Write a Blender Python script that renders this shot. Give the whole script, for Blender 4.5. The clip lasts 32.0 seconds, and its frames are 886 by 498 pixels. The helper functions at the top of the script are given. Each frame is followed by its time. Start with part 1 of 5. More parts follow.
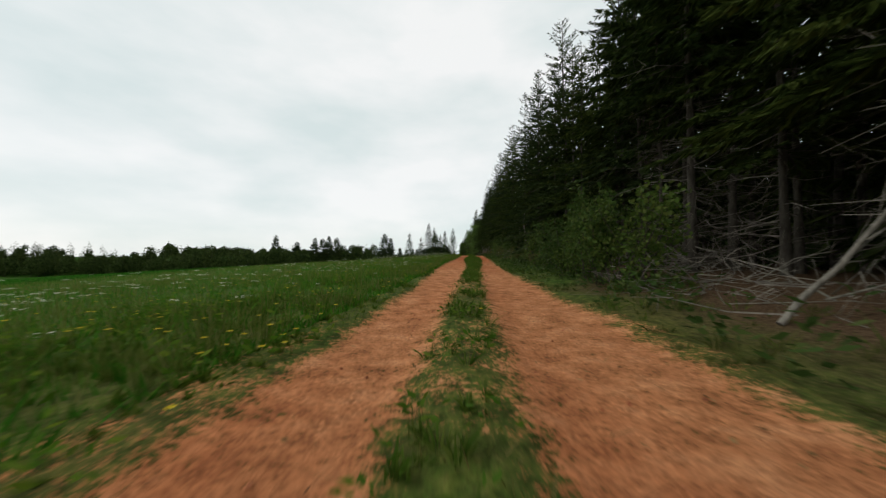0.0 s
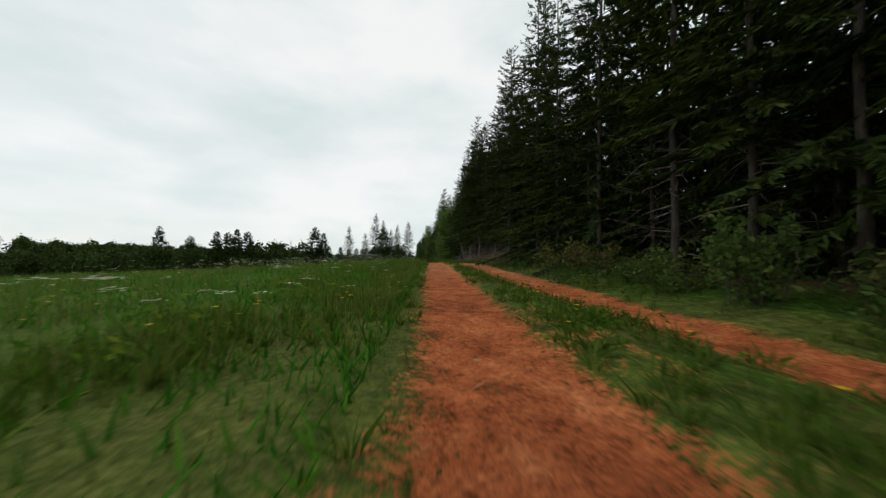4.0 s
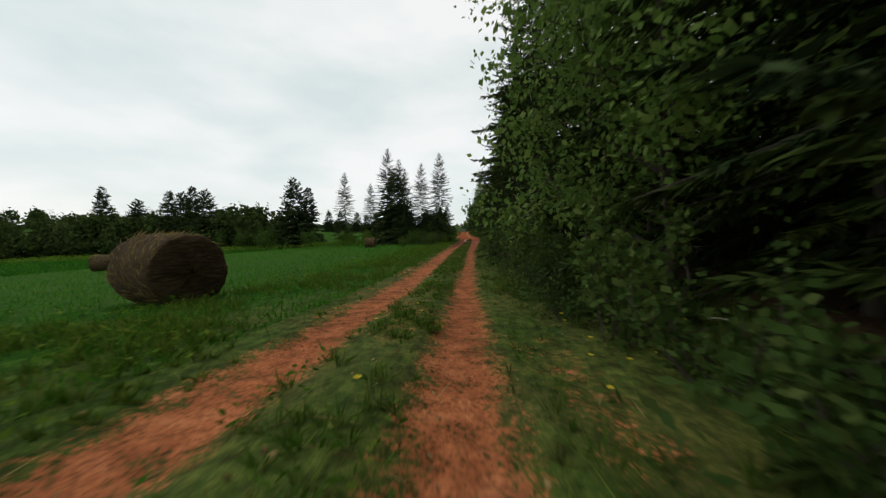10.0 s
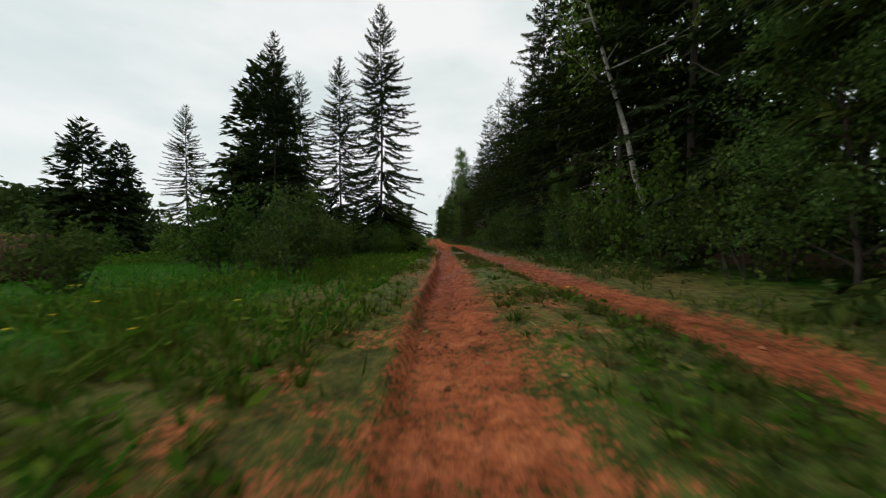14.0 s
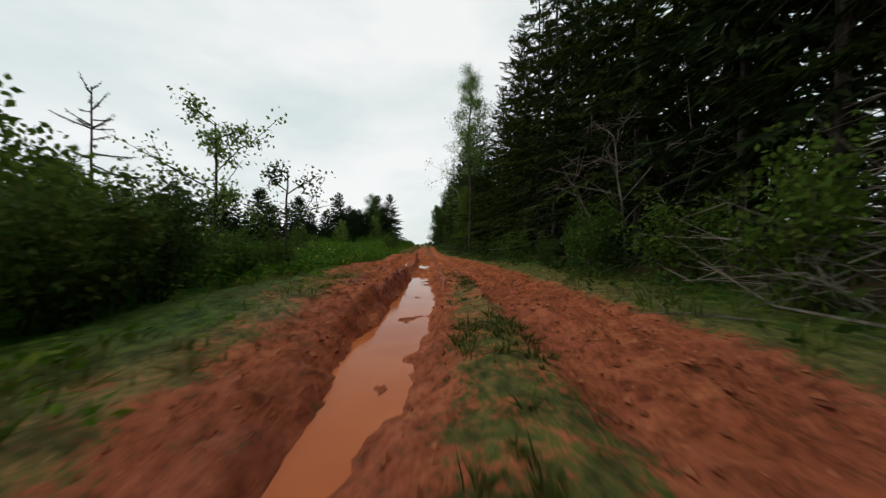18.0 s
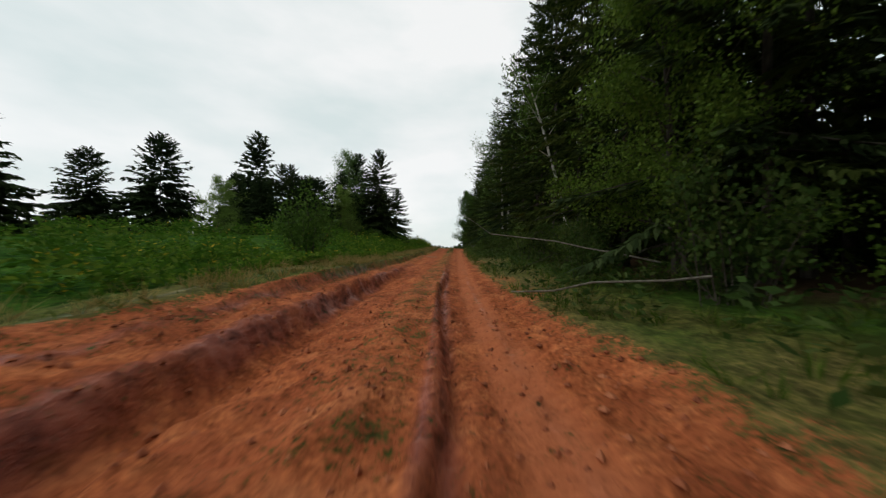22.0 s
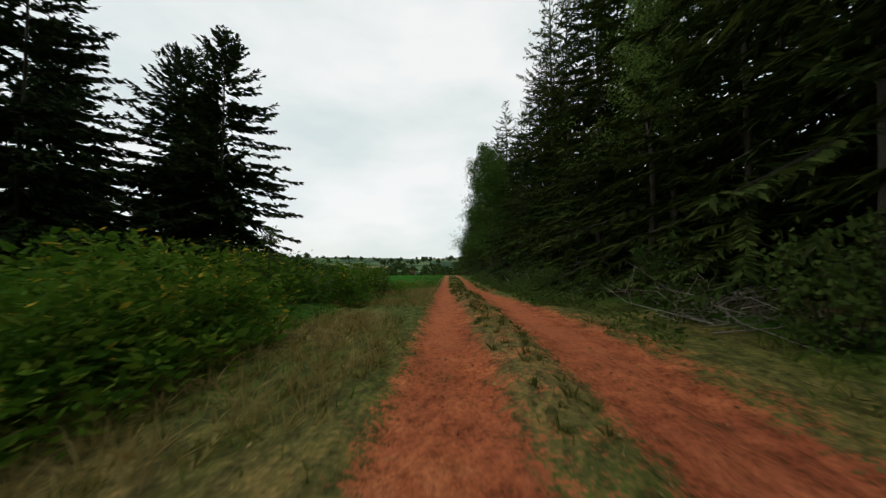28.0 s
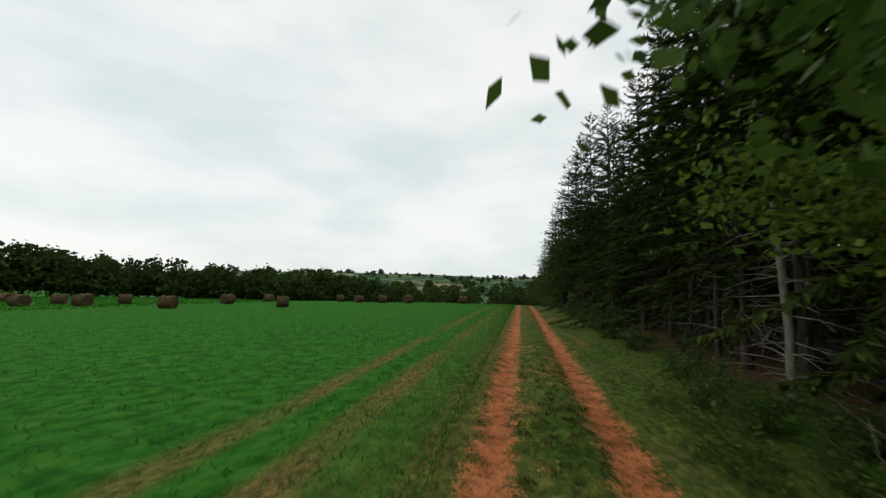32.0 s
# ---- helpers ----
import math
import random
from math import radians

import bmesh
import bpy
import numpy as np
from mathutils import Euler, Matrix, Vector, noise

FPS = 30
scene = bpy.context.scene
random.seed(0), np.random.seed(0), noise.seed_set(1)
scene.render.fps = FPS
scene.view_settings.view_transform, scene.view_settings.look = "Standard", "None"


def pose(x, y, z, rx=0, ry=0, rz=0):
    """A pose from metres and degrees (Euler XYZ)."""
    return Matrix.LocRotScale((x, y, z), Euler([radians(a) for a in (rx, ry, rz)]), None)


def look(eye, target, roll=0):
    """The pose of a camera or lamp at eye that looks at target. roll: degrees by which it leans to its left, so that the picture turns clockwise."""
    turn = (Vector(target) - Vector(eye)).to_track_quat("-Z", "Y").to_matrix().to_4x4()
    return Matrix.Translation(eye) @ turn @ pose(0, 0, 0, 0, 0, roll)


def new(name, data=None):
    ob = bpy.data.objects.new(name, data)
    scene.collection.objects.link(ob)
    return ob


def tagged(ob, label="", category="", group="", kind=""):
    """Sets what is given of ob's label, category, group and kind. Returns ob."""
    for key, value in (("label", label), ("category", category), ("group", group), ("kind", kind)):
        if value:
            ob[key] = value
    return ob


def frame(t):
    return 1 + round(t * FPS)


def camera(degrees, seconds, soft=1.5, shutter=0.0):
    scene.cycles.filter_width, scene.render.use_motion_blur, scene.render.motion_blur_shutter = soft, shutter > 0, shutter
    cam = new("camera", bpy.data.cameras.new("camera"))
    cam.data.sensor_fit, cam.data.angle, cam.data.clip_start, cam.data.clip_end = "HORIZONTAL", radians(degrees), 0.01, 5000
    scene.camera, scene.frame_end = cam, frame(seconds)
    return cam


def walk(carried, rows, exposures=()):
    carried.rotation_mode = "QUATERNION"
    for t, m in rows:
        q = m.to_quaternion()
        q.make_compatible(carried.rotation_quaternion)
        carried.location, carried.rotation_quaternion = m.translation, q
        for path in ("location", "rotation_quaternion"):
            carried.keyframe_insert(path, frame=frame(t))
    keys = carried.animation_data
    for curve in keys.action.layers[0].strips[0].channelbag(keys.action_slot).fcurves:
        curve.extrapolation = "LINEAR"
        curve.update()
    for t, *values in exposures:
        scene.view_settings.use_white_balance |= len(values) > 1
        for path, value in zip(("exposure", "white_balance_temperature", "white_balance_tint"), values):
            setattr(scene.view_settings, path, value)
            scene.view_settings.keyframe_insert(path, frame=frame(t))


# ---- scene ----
# ---------------------------------------------------------------- camera
cam = camera(105.7, 32.0, soft=1.3, shutter=0.15)
PATH = [
    (0.0, pose(-0.100, 0.000, 0.830, 91.60, 0.00, 4.20)),
    (0.5, pose(-0.508, 3.857, 0.814, 91.30, 0.00, 3.80)),
    (1.0, pose(-0.814, 8.031, 0.869, 91.10, 0.00, 3.10)),
    (1.5, pose(-1.013, 12.431, 0.899, 91.10, -0.10, 2.20)),
    (2.0, pose(-1.298, 16.731, 0.957, 91.10, 0.00, 1.20)),
    (2.5, pose(-1.363, 21.853, 1.100, 91.40, -0.10, 0.10)),
    (3.0, pose(-1.282, 26.672, 1.358, 91.60, -0.40, -1.00)),
    (3.5, pose(-1.283, 30.928, 1.477, 91.90, -0.70, -2.20)),
    (5.5, pose(-1.000, 45.500, 1.650, 91.60, 0.00, -4.90)),
    (6.0, pose(-0.687, 49.908, 1.773, 91.50, -0.10, -4.80)),
    (6.5, pose(-0.440, 54.319, 1.962, 91.20, -0.20, -4.30)),
    (7.0, pose(-0.068, 58.656, 2.083, 90.70, -0.30, -3.70)),
    (7.5, pose(0.038, 62.169, 2.181, 89.80, -0.20, -3.20)),
    (8.0, pose(0.253, 66.199, 2.099, 89.00, -0.30, -2.10)),
    (8.5, pose(0.527, 70.157, 2.080, 88.20, -0.30, -0.30)),
    (9.0, pose(0.672, 74.132, 1.866, 87.50, -0.20, 2.00)),
    (9.5, pose(0.504, 78.264, 1.655, 87.00, -0.10, 4.30)),
    (10.0, pose(0.179, 82.083, 1.435, 86.60, 0.10, 6.30)),
    (10.5, pose(-0.481, 85.803, 1.147, 86.50, 0.20, 7.30)),
    (11.0, pose(-1.242, 89.857, 0.868, 86.80, 0.40, 7.20)),
    (11.5, pose(-1.896, 93.639, 0.647, 87.30, 0.70, 6.00)),
    (12.0, pose(-2.281, 97.525, 0.559, 87.60, 0.70, 4.50)),
    (12.5, pose(-2.519, 101.596, 0.411, 87.90, 0.60, 3.00)),
    (13.0, pose(-2.476, 105.900, 0.401, 88.10, 0.40, 1.90)),
    (13.5, pose(-2.503, 110.149, 0.259, 88.30, 0.20, 1.10)),
    (15.5, pose(-2.350, 123.500, 0.200, 88.80, 0.00, -1.30)),
    (16.0, pose(-2.339, 127.172, 0.123, 89.20, 0.10, -1.50)),
    (17.0, pose(-2.185, 133.940, 0.125, 89.60, 0.00, -0.70)),
    (18.0, pose(-2.030, 140.779, 0.126, 89.90, -0.20, 0.30)),
    (18.5, pose(-1.955, 144.091, 0.129, 90.10, 0.10, 1.00)),
    (19.0, pose(-1.947, 147.622, 0.199, 90.10, 0.20, 1.70)),
    (19.5, pose(-1.942, 151.008, 0.200, 89.90, 0.20, 2.50)),
    (20.0, pose(-2.011, 154.323, 0.202, 90.00, 0.10, 3.30)),
    (20.5, pose(-2.079, 157.637, 0.133, 90.20, 0.00, 4.20)),
    (21.0, pose(-2.292, 160.957, 0.208, 90.20, -0.20, 5.00)),
    (21.5, pose(-2.440, 163.986, 0.216, 90.30, -0.40, 5.30)),
    (22.0, pose(-2.731, 167.016, 0.153, 90.40, -0.60, 5.30)),
    (22.5, pose(-3.091, 170.194, 0.159, 90.50, -0.40, 5.40)),
    (23.0, pose(-3.307, 173.369, 0.164, 90.80, -0.40, 5.30)),
    (23.5, pose(-3.668, 176.476, 0.243, 90.90, -0.20, 5.30)),
    (24.0, pose(-3.956, 179.654, 0.321, 91.10, -0.20, 5.20)),
    (24.5, pose(-4.246, 182.759, 0.400, 91.40, -0.20, 5.20)),
    (25.0, pose(-4.532, 186.009, 0.476, 92.00, -0.30, 4.90)),
    (25.5, pose(-4.822, 189.115, 0.555, 92.20, -0.40, 4.50)),
    (26.0, pose(-5.113, 192.150, 0.708, 92.50, -0.60, 3.90)),
    (26.5, pose(-5.473, 195.329, 0.786, 92.80, -0.60, 3.10)),
    (28.5, pose(-6.050, 205.200, 1.600, 92.20, 0.00, 4.00)),
    (29.0, pose(-6.290, 209.151, 1.582, 92.40, -0.10, 3.90)),
    (29.5, pose(-6.464, 212.675, 1.528, 92.80, -0.50, 4.20)),
    (30.0, pose(-6.621, 216.199, 1.492, 93.20, -1.00, 4.60)),
    (30.5, pose(-6.739, 219.704, 1.564, 93.70, -1.30, 5.60)),
    (31.0, pose(-6.854, 223.154, 1.672, 94.30, -1.70, 7.60)),
    (31.5, pose(-7.016, 226.761, 1.816, 94.80, -1.70, 11.00)),
    (32.0, pose(-7.267, 230.343, 1.995, 95.20, -1.50, 16.00)),
]
walk(cam, PATH)

# ---------------------------------------------------------------- sky and sun
world = bpy.data.worlds.new("overcast_sky")
scene.world = world
world.use_nodes = True
wt = world.node_tree
wn, wl = wt.nodes, wt.links
bg = wn["Background"]
sky = wn.new("ShaderNodeTexSky")
sky.sky_type = "NISHITA"
sky.sun_disc = False
sky.sun_elevation, sky.sun_rotation = radians(51), radians(248)
co = wn.new("ShaderNodeTexCoord")
mp = wn.new("ShaderNodeMapping")
mp.inputs["Scale"].default_value = (1.0, 1.0, 2.6)
n1 = wn.new("ShaderNodeTexNoise")
n1.inputs["Scale"].default_value, n1.inputs["Detail"].default_value, n1.inputs["Roughness"].default_value = 2.1, 5.0, 0.5
rp = wn.new("ShaderNodeValToRGB")
rp.color_ramp.elements[0].position, rp.color_ramp.elements[0].color = 0.34, (0.665, 0.745, 0.732, 1)
rp.color_ramp.elements[1].position, rp.color_ramp.elements[1].color = 0.60, (0.890, 0.895, 0.880, 1)
mx = wn.new("ShaderNodeMix")
mx.data_type = "RGBA"
mx.inputs["Factor"].default_value = 0.012
wl.new(co.outputs["Generated"], mp.inputs["Vector"])
wl.new(mp.outputs["Vector"], n1.inputs["Vector"])
wl.new(n1.outputs["Fac"], rp.inputs["Fac"])
wl.new(rp.outputs["Color"], mx.inputs["A"])
wl.new(sky.outputs["Color"], mx.inputs["B"])
wl.new(mx.outputs["Result"], bg.inputs["Color"])
bg.inputs["Strength"].default_value = 1.0

sun = new("sun", bpy.data.lights.new("sun", "SUN"))
sun.data.energy, sun.data.angle, sun.data.color = 0.35, radians(50), (1.0, 0.96, 0.89)
sun.matrix_world = look((-45, -18, 60), (0, 0, 0))

# ---------------------------------------------------------------- materials
def material(name, rough=0.8, spec=0.3):
    m = bpy.data.materials.new(name)
    m.use_nodes = True
    b = m.node_tree.nodes["Principled BSDF"]
    b.inputs["Roughness"].default_value = rough
    b.inputs["Specular IOR Level"].default_value = spec
    return m, m.node_tree.nodes, m.node_tree.links, b


def noise_node(n, l, scale, detail=4.0, rough=0.55, vec=None, stretch=None):
    t = n.new("ShaderNodeTexNoise")
    t.inputs["Scale"].default_value, t.inputs["Detail"].default_value, t.inputs["Roughness"].default_value = scale, detail, rough
    if vec is None:
        vec = n.new("ShaderNodeTexCoord").outputs["Object"]
    if stretch:
        s = n.new("ShaderNodeMapping")
        s.inputs["Scale"].default_value = stretch
        l.new(vec, s.inputs["Vector"])
        vec = s.outputs["Vector"]
    l.new(vec, t.inputs["Vector"])
    return t.outputs["Fac"]


def ramp(n, l, fac, stops):
    r = n.new("ShaderNodeValToRGB")
    e = r.color_ramp.elements
    while len(e) < len(stops):
        e.new(0.5)
    for k, (p, c) in zip(e, stops):
        k.position, k.color = p, (*c, 1)
    l.new(fac, r.inputs["Fac"])
    return r.outputs["Color"]


def mix(n, l, fac, a, b, blend="MIX"):
    m = n.new("ShaderNodeMix")
    m.data_type, m.blend_type = "RGBA", blend
    for sock, v in (("Factor", fac), ("A", a), ("B", b)):
        s = [i for i in m.inputs if i.name == sock and (sock != "Factor" or i.type == "VALUE") and (sock == "Factor" or i.type == "RGBA")][0]
        if isinstance(v, (int, float)):
            s.default_value = v
        elif isinstance(v, tuple):
            s.default_value = (*v, 1)
        else:
            l.new(v, s)
    return [o for o in m.outputs if o.type == "RGBA"][0]


def math_node(n, l, op, a, b):
    m = n.new("ShaderNodeMath")
    m.operation = op
    for i, v in enumerate((a, b)):
        if isinstance(v, (int, float)):
            m.inputs[i].default_value = v
        else:
            l.new(v, m.inputs[i])
    return m.outputs[0]


def bump(n, l, b, height, strength, dist):
    k = n.new("ShaderNodeBump")
    k.inputs["Strength"].default_value, k.inputs["Distance"].default_value = strength, dist
    l.new(height, k.inputs["Height"])
    l.new(k.outputs["Normal"], b.inputs["Normal"])


def leaf_material(name, c0, c1, c2, rough=0.6, glow=0.35, spec=0.03):
    """Foliage: colour varies leaf by leaf and tree by tree; some light passes through."""
    m, n, l, b = material(name, rough, spec)
    g = n.new("ShaderNodeNewGeometry")
    o = n.new("ShaderNodeObjectInfo")
    col = ramp(n, l, g.outputs["Random Per Island"], [(0.0, c0), (0.55, c1), (1.0, c2)])
    shade = ramp(n, l, o.outputs["Random"], [(0.0, (0.72, 0.78, 0.8)), (1.0, (1.2, 1.12, 0.95))])
    col = mix(n, l, 1.0, col, shade, "MULTIPLY")
    l.new(col, b.inputs["Base Color"])
    t = n.new("ShaderNodeBsdfTranslucent")
    l.new(col, t.inputs["Color"])
    a = n.new("ShaderNodeMixShader")
    a.inputs[0].default_value = glow
    l.new(b.outputs[0], a.inputs[1])
    l.new(t.outputs[0], a.inputs[2])
    l.new(a.outputs[0], n["Material Output"].inputs["Surface"])
    return m


def bark_material(name, dark, light, scale=9.0, stretch=(1, 1, 0.25), rough=0.9, depth=0.02):
    m, n, l, b = material(name, rough, 0.15)
    f = noise_node(n, l, scale, 6, 0.65, stretch=stretch)
    f2 = noise_node(n, l, 1.3, 3)
    col = ramp(n, l, f, [(0.3, dark), (0.7, light)])
    col = mix(n, l, 0.5, col, ramp(n, l, f2, [(0.3, (0.55, 0.6, 0.5)), (0.7, (1.15, 1.1, 1.05))]), "MULTIPLY")
    l.new(col, b.inputs["Base Color"])
    bump(n, l, b, f, 0.6, depth)
    return m


NEEDLE = leaf_material("spruce_needles", (0.021, 0.036, 0.009), (0.041, 0.064, 0.016), (0.086, 0.116, 0.029), 0.8, 0.28, 0.03)
NEEDLE_BLUE = leaf_material("spruce_needles_blue", (0.018, 0.032, 0.012), (0.034, 0.056, 0.020), (0.062, 0.090, 0.034), 0.8, 0.22, 0.03)
NEEDLE_PALE = leaf_material("young_larch_needles", (0.05, 0.08, 0.035), (0.09, 0.13, 0.06), (0.14, 0.18, 0.09), 0.6, 0.3)
LEAF = leaf_material("broad_leaves", (0.050, 0.095, 0.016), (0.085, 0.155, 0.026), (0.135, 0.210, 0.040), 0.45, 0.45)
LEAF_FAR = leaf_material("far_leaves", (0.022, 0.040, 0.012), (0.036, 0.062, 0.018), (0.060, 0.090, 0.026), 0.7, 0.3)
LEAF_LIGHT = leaf_material("aspen_leaves", (0.075, 0.140, 0.030), (0.125, 0.215, 0.045), (0.200, 0.290, 0.075), 0.5, 0.48, 0.08)
LEAF_SHRUB = leaf_material("shrub_leaves", (0.040, 0.075, 0.018), (0.065, 0.115, 0.026), (0.110, 0.145, 0.040), 0.5, 0.35)
LEAF_RUST = leaf_material("rusty_shrub_leaves", (0.055, 0.070, 0.022), (0.090, 0.105, 0.032), (0.150, 0.120, 0.045), 0.5, 0.3)
FERN = leaf_material("meadow_herbs", (0.044, 0.110, 0.010), (0.080, 0.172, 0.017), (0.165, 0.235, 0.032), 0.65, 0.42)
GRASS = leaf_material("field_grass", (0.020, 0.096, 0.008), (0.038, 0.162, 0.013), (0.088, 0.220, 0.024), 0.7, 0.38)
GRASS_BRIGHT = leaf_material("young_field_grass", (0.022, 0.120, 0.010), (0.038, 0.190, 0.014), (0.080, 0.245, 0.026), 0.7, 0.35)
GRASS_WILD = leaf_material("verge_grass", (0.040, 0.084, 0.010), (0.080, 0.142, 0.018), (0.155, 0.190, 0.038), 0.7, 0.35)
GRASS_OLIVE = leaf_material("worn_verge_grass", (0.062, 0.080, 0.015), (0.110, 0.122, 0.027), (0.200, 0.175, 0.055), 0.75, 0.35)
HAYGRASS = leaf_material("ripe_hay_grass", (0.085, 0.135, 0.022), (0.140, 0.175, 0.038), (0.240, 0.230, 0.080), 0.7, 0.35)
STRAW = leaf_material("dry_grass", (0.20, 0.15, 0.055), (0.28, 0.21, 0.085), (0.38, 0.30, 0.14), 0.6, 0.3)
WHITE_BLOOM = leaf_material("white_umbels", (0.55, 0.58, 0.46), (0.68, 0.70, 0.58), (0.78, 0.78, 0.70), 0.6, 0.3)
YELLOW_BLOOM = leaf_material("yellow_blooms", (0.62, 0.45, 0.02), (0.75, 0.56, 0.03), (0.80, 0.62, 0.06), 0.6, 0.3)
GOLDENROD = leaf_material("goldenrod_blooms", (0.26, 0.22, 0.02), (0.36, 0.30, 0.03), (0.45, 0.36, 0.04), 0.6, 0.3)
BARK = bark_material("spruce_bark", (0.026, 0.022, 0.018), (0.105, 0.092, 0.076), 10)
BARK_DARK = bark_material("shrub_bark", (0.035, 0.028, 0.022), (0.10, 0.085, 0.07), 14)
TWIG = bark_material("dead_twigs", (0.045, 0.038, 0.030), (0.17, 0.150, 0.122), 12)
DEADWOOD = bark_material("grey_deadwood", (0.085, 0.075, 0.062), (0.30, 0.275, 0.235), 12)
STICK = bark_material("weathered_stick", (0.16, 0.10, 0.06), (0.36, 0.25, 0.15), 16)
BROWN = bark_material("brown_dead_twigs", (0.085, 0.050, 0.028), (0.26, 0.165, 0.10), 14)
BIRCH = bark_material("white_birch_bark", (0.16, 0.15, 0.135), (0.66, 0.63, 0.57), 7, (1.0, 1.0, 3.0), 0.7, 0.008)
CUT_WOOD = bark_material("sawn_wood", (0.36, 0.27, 0.16), (0.55, 0.44, 0.29), 20)

# hay of the round bales
HAY, n, l, b = material("weathered_hay", 0.95, 0.1)
f1 = noise_node(n, l, 26, 6, 0.7, stretch=(1, 0.16, 1))
f2 = noise_node(n, l, 2.2, 4)
c = ramp(n, l, f1, [(0.3, (0.030, 0.020, 0.012)), (0.55, (0.085, 0.060, 0.034)), (0.8, (0.20, 0.15, 0.085))])
c = mix(n, l, 0.8, c, ramp(n, l, f2, [(0.3, (0.6, 0.55, 0.5)), (0.7, (1.15, 1.1, 1.0))]), "MULTIPLY")
l.new(c, b.inputs["Base Color"])
bump(n, l, b, f1, 1.0, 0.05)

# muddy water
WATER, n, l, b = material("muddy_water", 0.06, 0.25)
b.inputs["IOR"].default_value = 1.16
f1 = noise_node(n, l, 1.1, 3)
l.new(ramp(n, l, f1, [(0.35, (0.46, 0.122, 0.042)), (0.65, (0.55, 0.165, 0.060))]), b.inputs["Base Color"])
f2 = noise_node(n, l, 14, 3)
bump(n, l, b, f2, 0.08, 0.01)

# the ground: soil, mud, turf and forest floor by masks, far fields in patches
GROUND, n, l, b = material("ground", 0.95, 0.03)


def mask(name):
    a = n.new("ShaderNodeAttribute")
    a.attribute_name = name
    return a.outputs["Fac"]


big = noise_node(n, l, 0.55, 5)
mid = noise_node(n, l, 3.2, 6, 0.62)
fine = noise_node(n, l, 24, 6, 0.7)
clods = noise_node(n, l, 9.0, 5, 0.6, stretch=(1.0, 0.6, 1.0))
soil = ramp(n, l, mid, [(0.28, (0.21, 0.055, 0.022)), (0.42, (0.36, 0.098, 0.036)), (0.54, (0.47, 0.140, 0.050)), (0.70, (0.60, 0.212, 0.082))])
soil = mix(n, l, 0.6, soil, ramp(n, l, big, [(0.36, (0.62, 0.58, 0.58)), (0.64, (1.12, 1.12, 1.10))]), "MULTIPLY")
soil = mix(n, l, 0.85, soil, ramp(n, l, fine, [(0.36, (0.50, 0.46, 0.46)), (0.50, (1.0, 1.0, 1.0)), (0.68, (1.4, 1.4, 1.35))]), "MULTIPLY")
# dark wet clay; also the colour of the painted ridge and groove shade
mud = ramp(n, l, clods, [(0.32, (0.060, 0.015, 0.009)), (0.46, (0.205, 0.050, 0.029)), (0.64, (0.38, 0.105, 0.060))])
pale = ramp(n, l, mid, [(0.30, (0.36, 0.145, 0.060)), (0.5, (0.56, 0.245, 0.105)), (0.70, (0.72, 0.36, 0.17))])
pale = mix(n, l, 0.7, pale, ramp(n, l, fine, [(0.36, (0.6, 0.57, 0.56)), (0.5, (1.0, 1.0, 1.0)), (0.68, (1.25, 1.25, 1.22))]), "MULTIPLY")
crumb = n.new("ShaderNodeTexVoronoi")
crumb.inputs["Scale"].default_value = 34.0
l.new(n.new("ShaderNodeTexCoord").outputs["Object"], crumb.inputs["Vector"])
stone = ramp(n, l, crumb.outputs["Distance"], [(0.10, (1.45, 1.4, 1.35)), (0.32, (1.0, 1.0, 1.0)), (0.62, (0.42, 0.38, 0.38))])
soil = mix(n, l, mask("pale"), soil, pale)
soil = mix(n, l, ramp(n, l, clods, [(0.40, (0.5, 0.5, 0.5)), (0.60, (0.06, 0.06, 0.06))]), soil, mix(n, l, 1.0, soil, stone, "MULTIPLY"))
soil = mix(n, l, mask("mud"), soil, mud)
soil = mix(n, l, mask("rut"), soil, mix(n, l, 0.5, (0.46, 0.138, 0.056), ramp(n, l, fine, [(0.3, (0.34, 0.095, 0.040)), (0.7, (0.54, 0.180, 0.078))])))
turf = ramp(n, l, mid, [(0.36, (0.014, 0.050, 0.006)), (0.5, (0.026, 0.090, 0.009)), (0.66, (0.060, 0.120, 0.018))])
grain = noise_node(n, l, 55, 4, 0.75)
turf = mix(n, l, 0.85, turf, ramp(n, l, grain, [(0.36, (0.35, 0.42, 0.3)), (0.5, (0.95, 0.95, 0.9)), (0.64, (1.7, 1.5, 1.5))]), "MULTIPLY")
turf = mix(n, l, 0.8, turf, ramp(n, l, clods, [(0.38, (0.42, 0.45, 0.4)), (0.5, (1.0, 1.0, 1.0)), (0.62, (1.7, 1.45, 1.5))]), "MULTIPLY")
turf = mix(n, l, ramp(n, l, big, [(0.48, (0, 0, 0)), (0.68, (0.5, 0.5, 0.5))]), turf, (0.062, 0.085, 0.020))
fresh = ramp(n, l, mid, [(0.36, (0.016, 0.080, 0.009)), (0.5, (0.028, 0.132, 0.013)), (0.66, (0.055, 0.175, 0.022))])
turf = mix(n, l, mask("fresh"), turf, fresh)
ripe = ramp(n, l, fine, [(0.3, (0.040, 0.062, 0.012)), (0.5, (0.095, 0.125, 0.028)), (0.7, (0.200, 0.205, 0.065))])
turf = mix(n, l, mask("ripe"), turf, ripe)
litter = ramp(n, l, fine, [(0.3, (0.036, 0.022, 0.013)), (0.52, (0.095, 0.060, 0.034)), (0.75, (0.20, 0.14, 0.08))])
verge = ramp(n, l, fine, [(0.3, (0.058, 0.058, 0.016)), (0.52, (0.145, 0.120, 0.038)), (0.75, (0.30, 0.215, 0.085))])
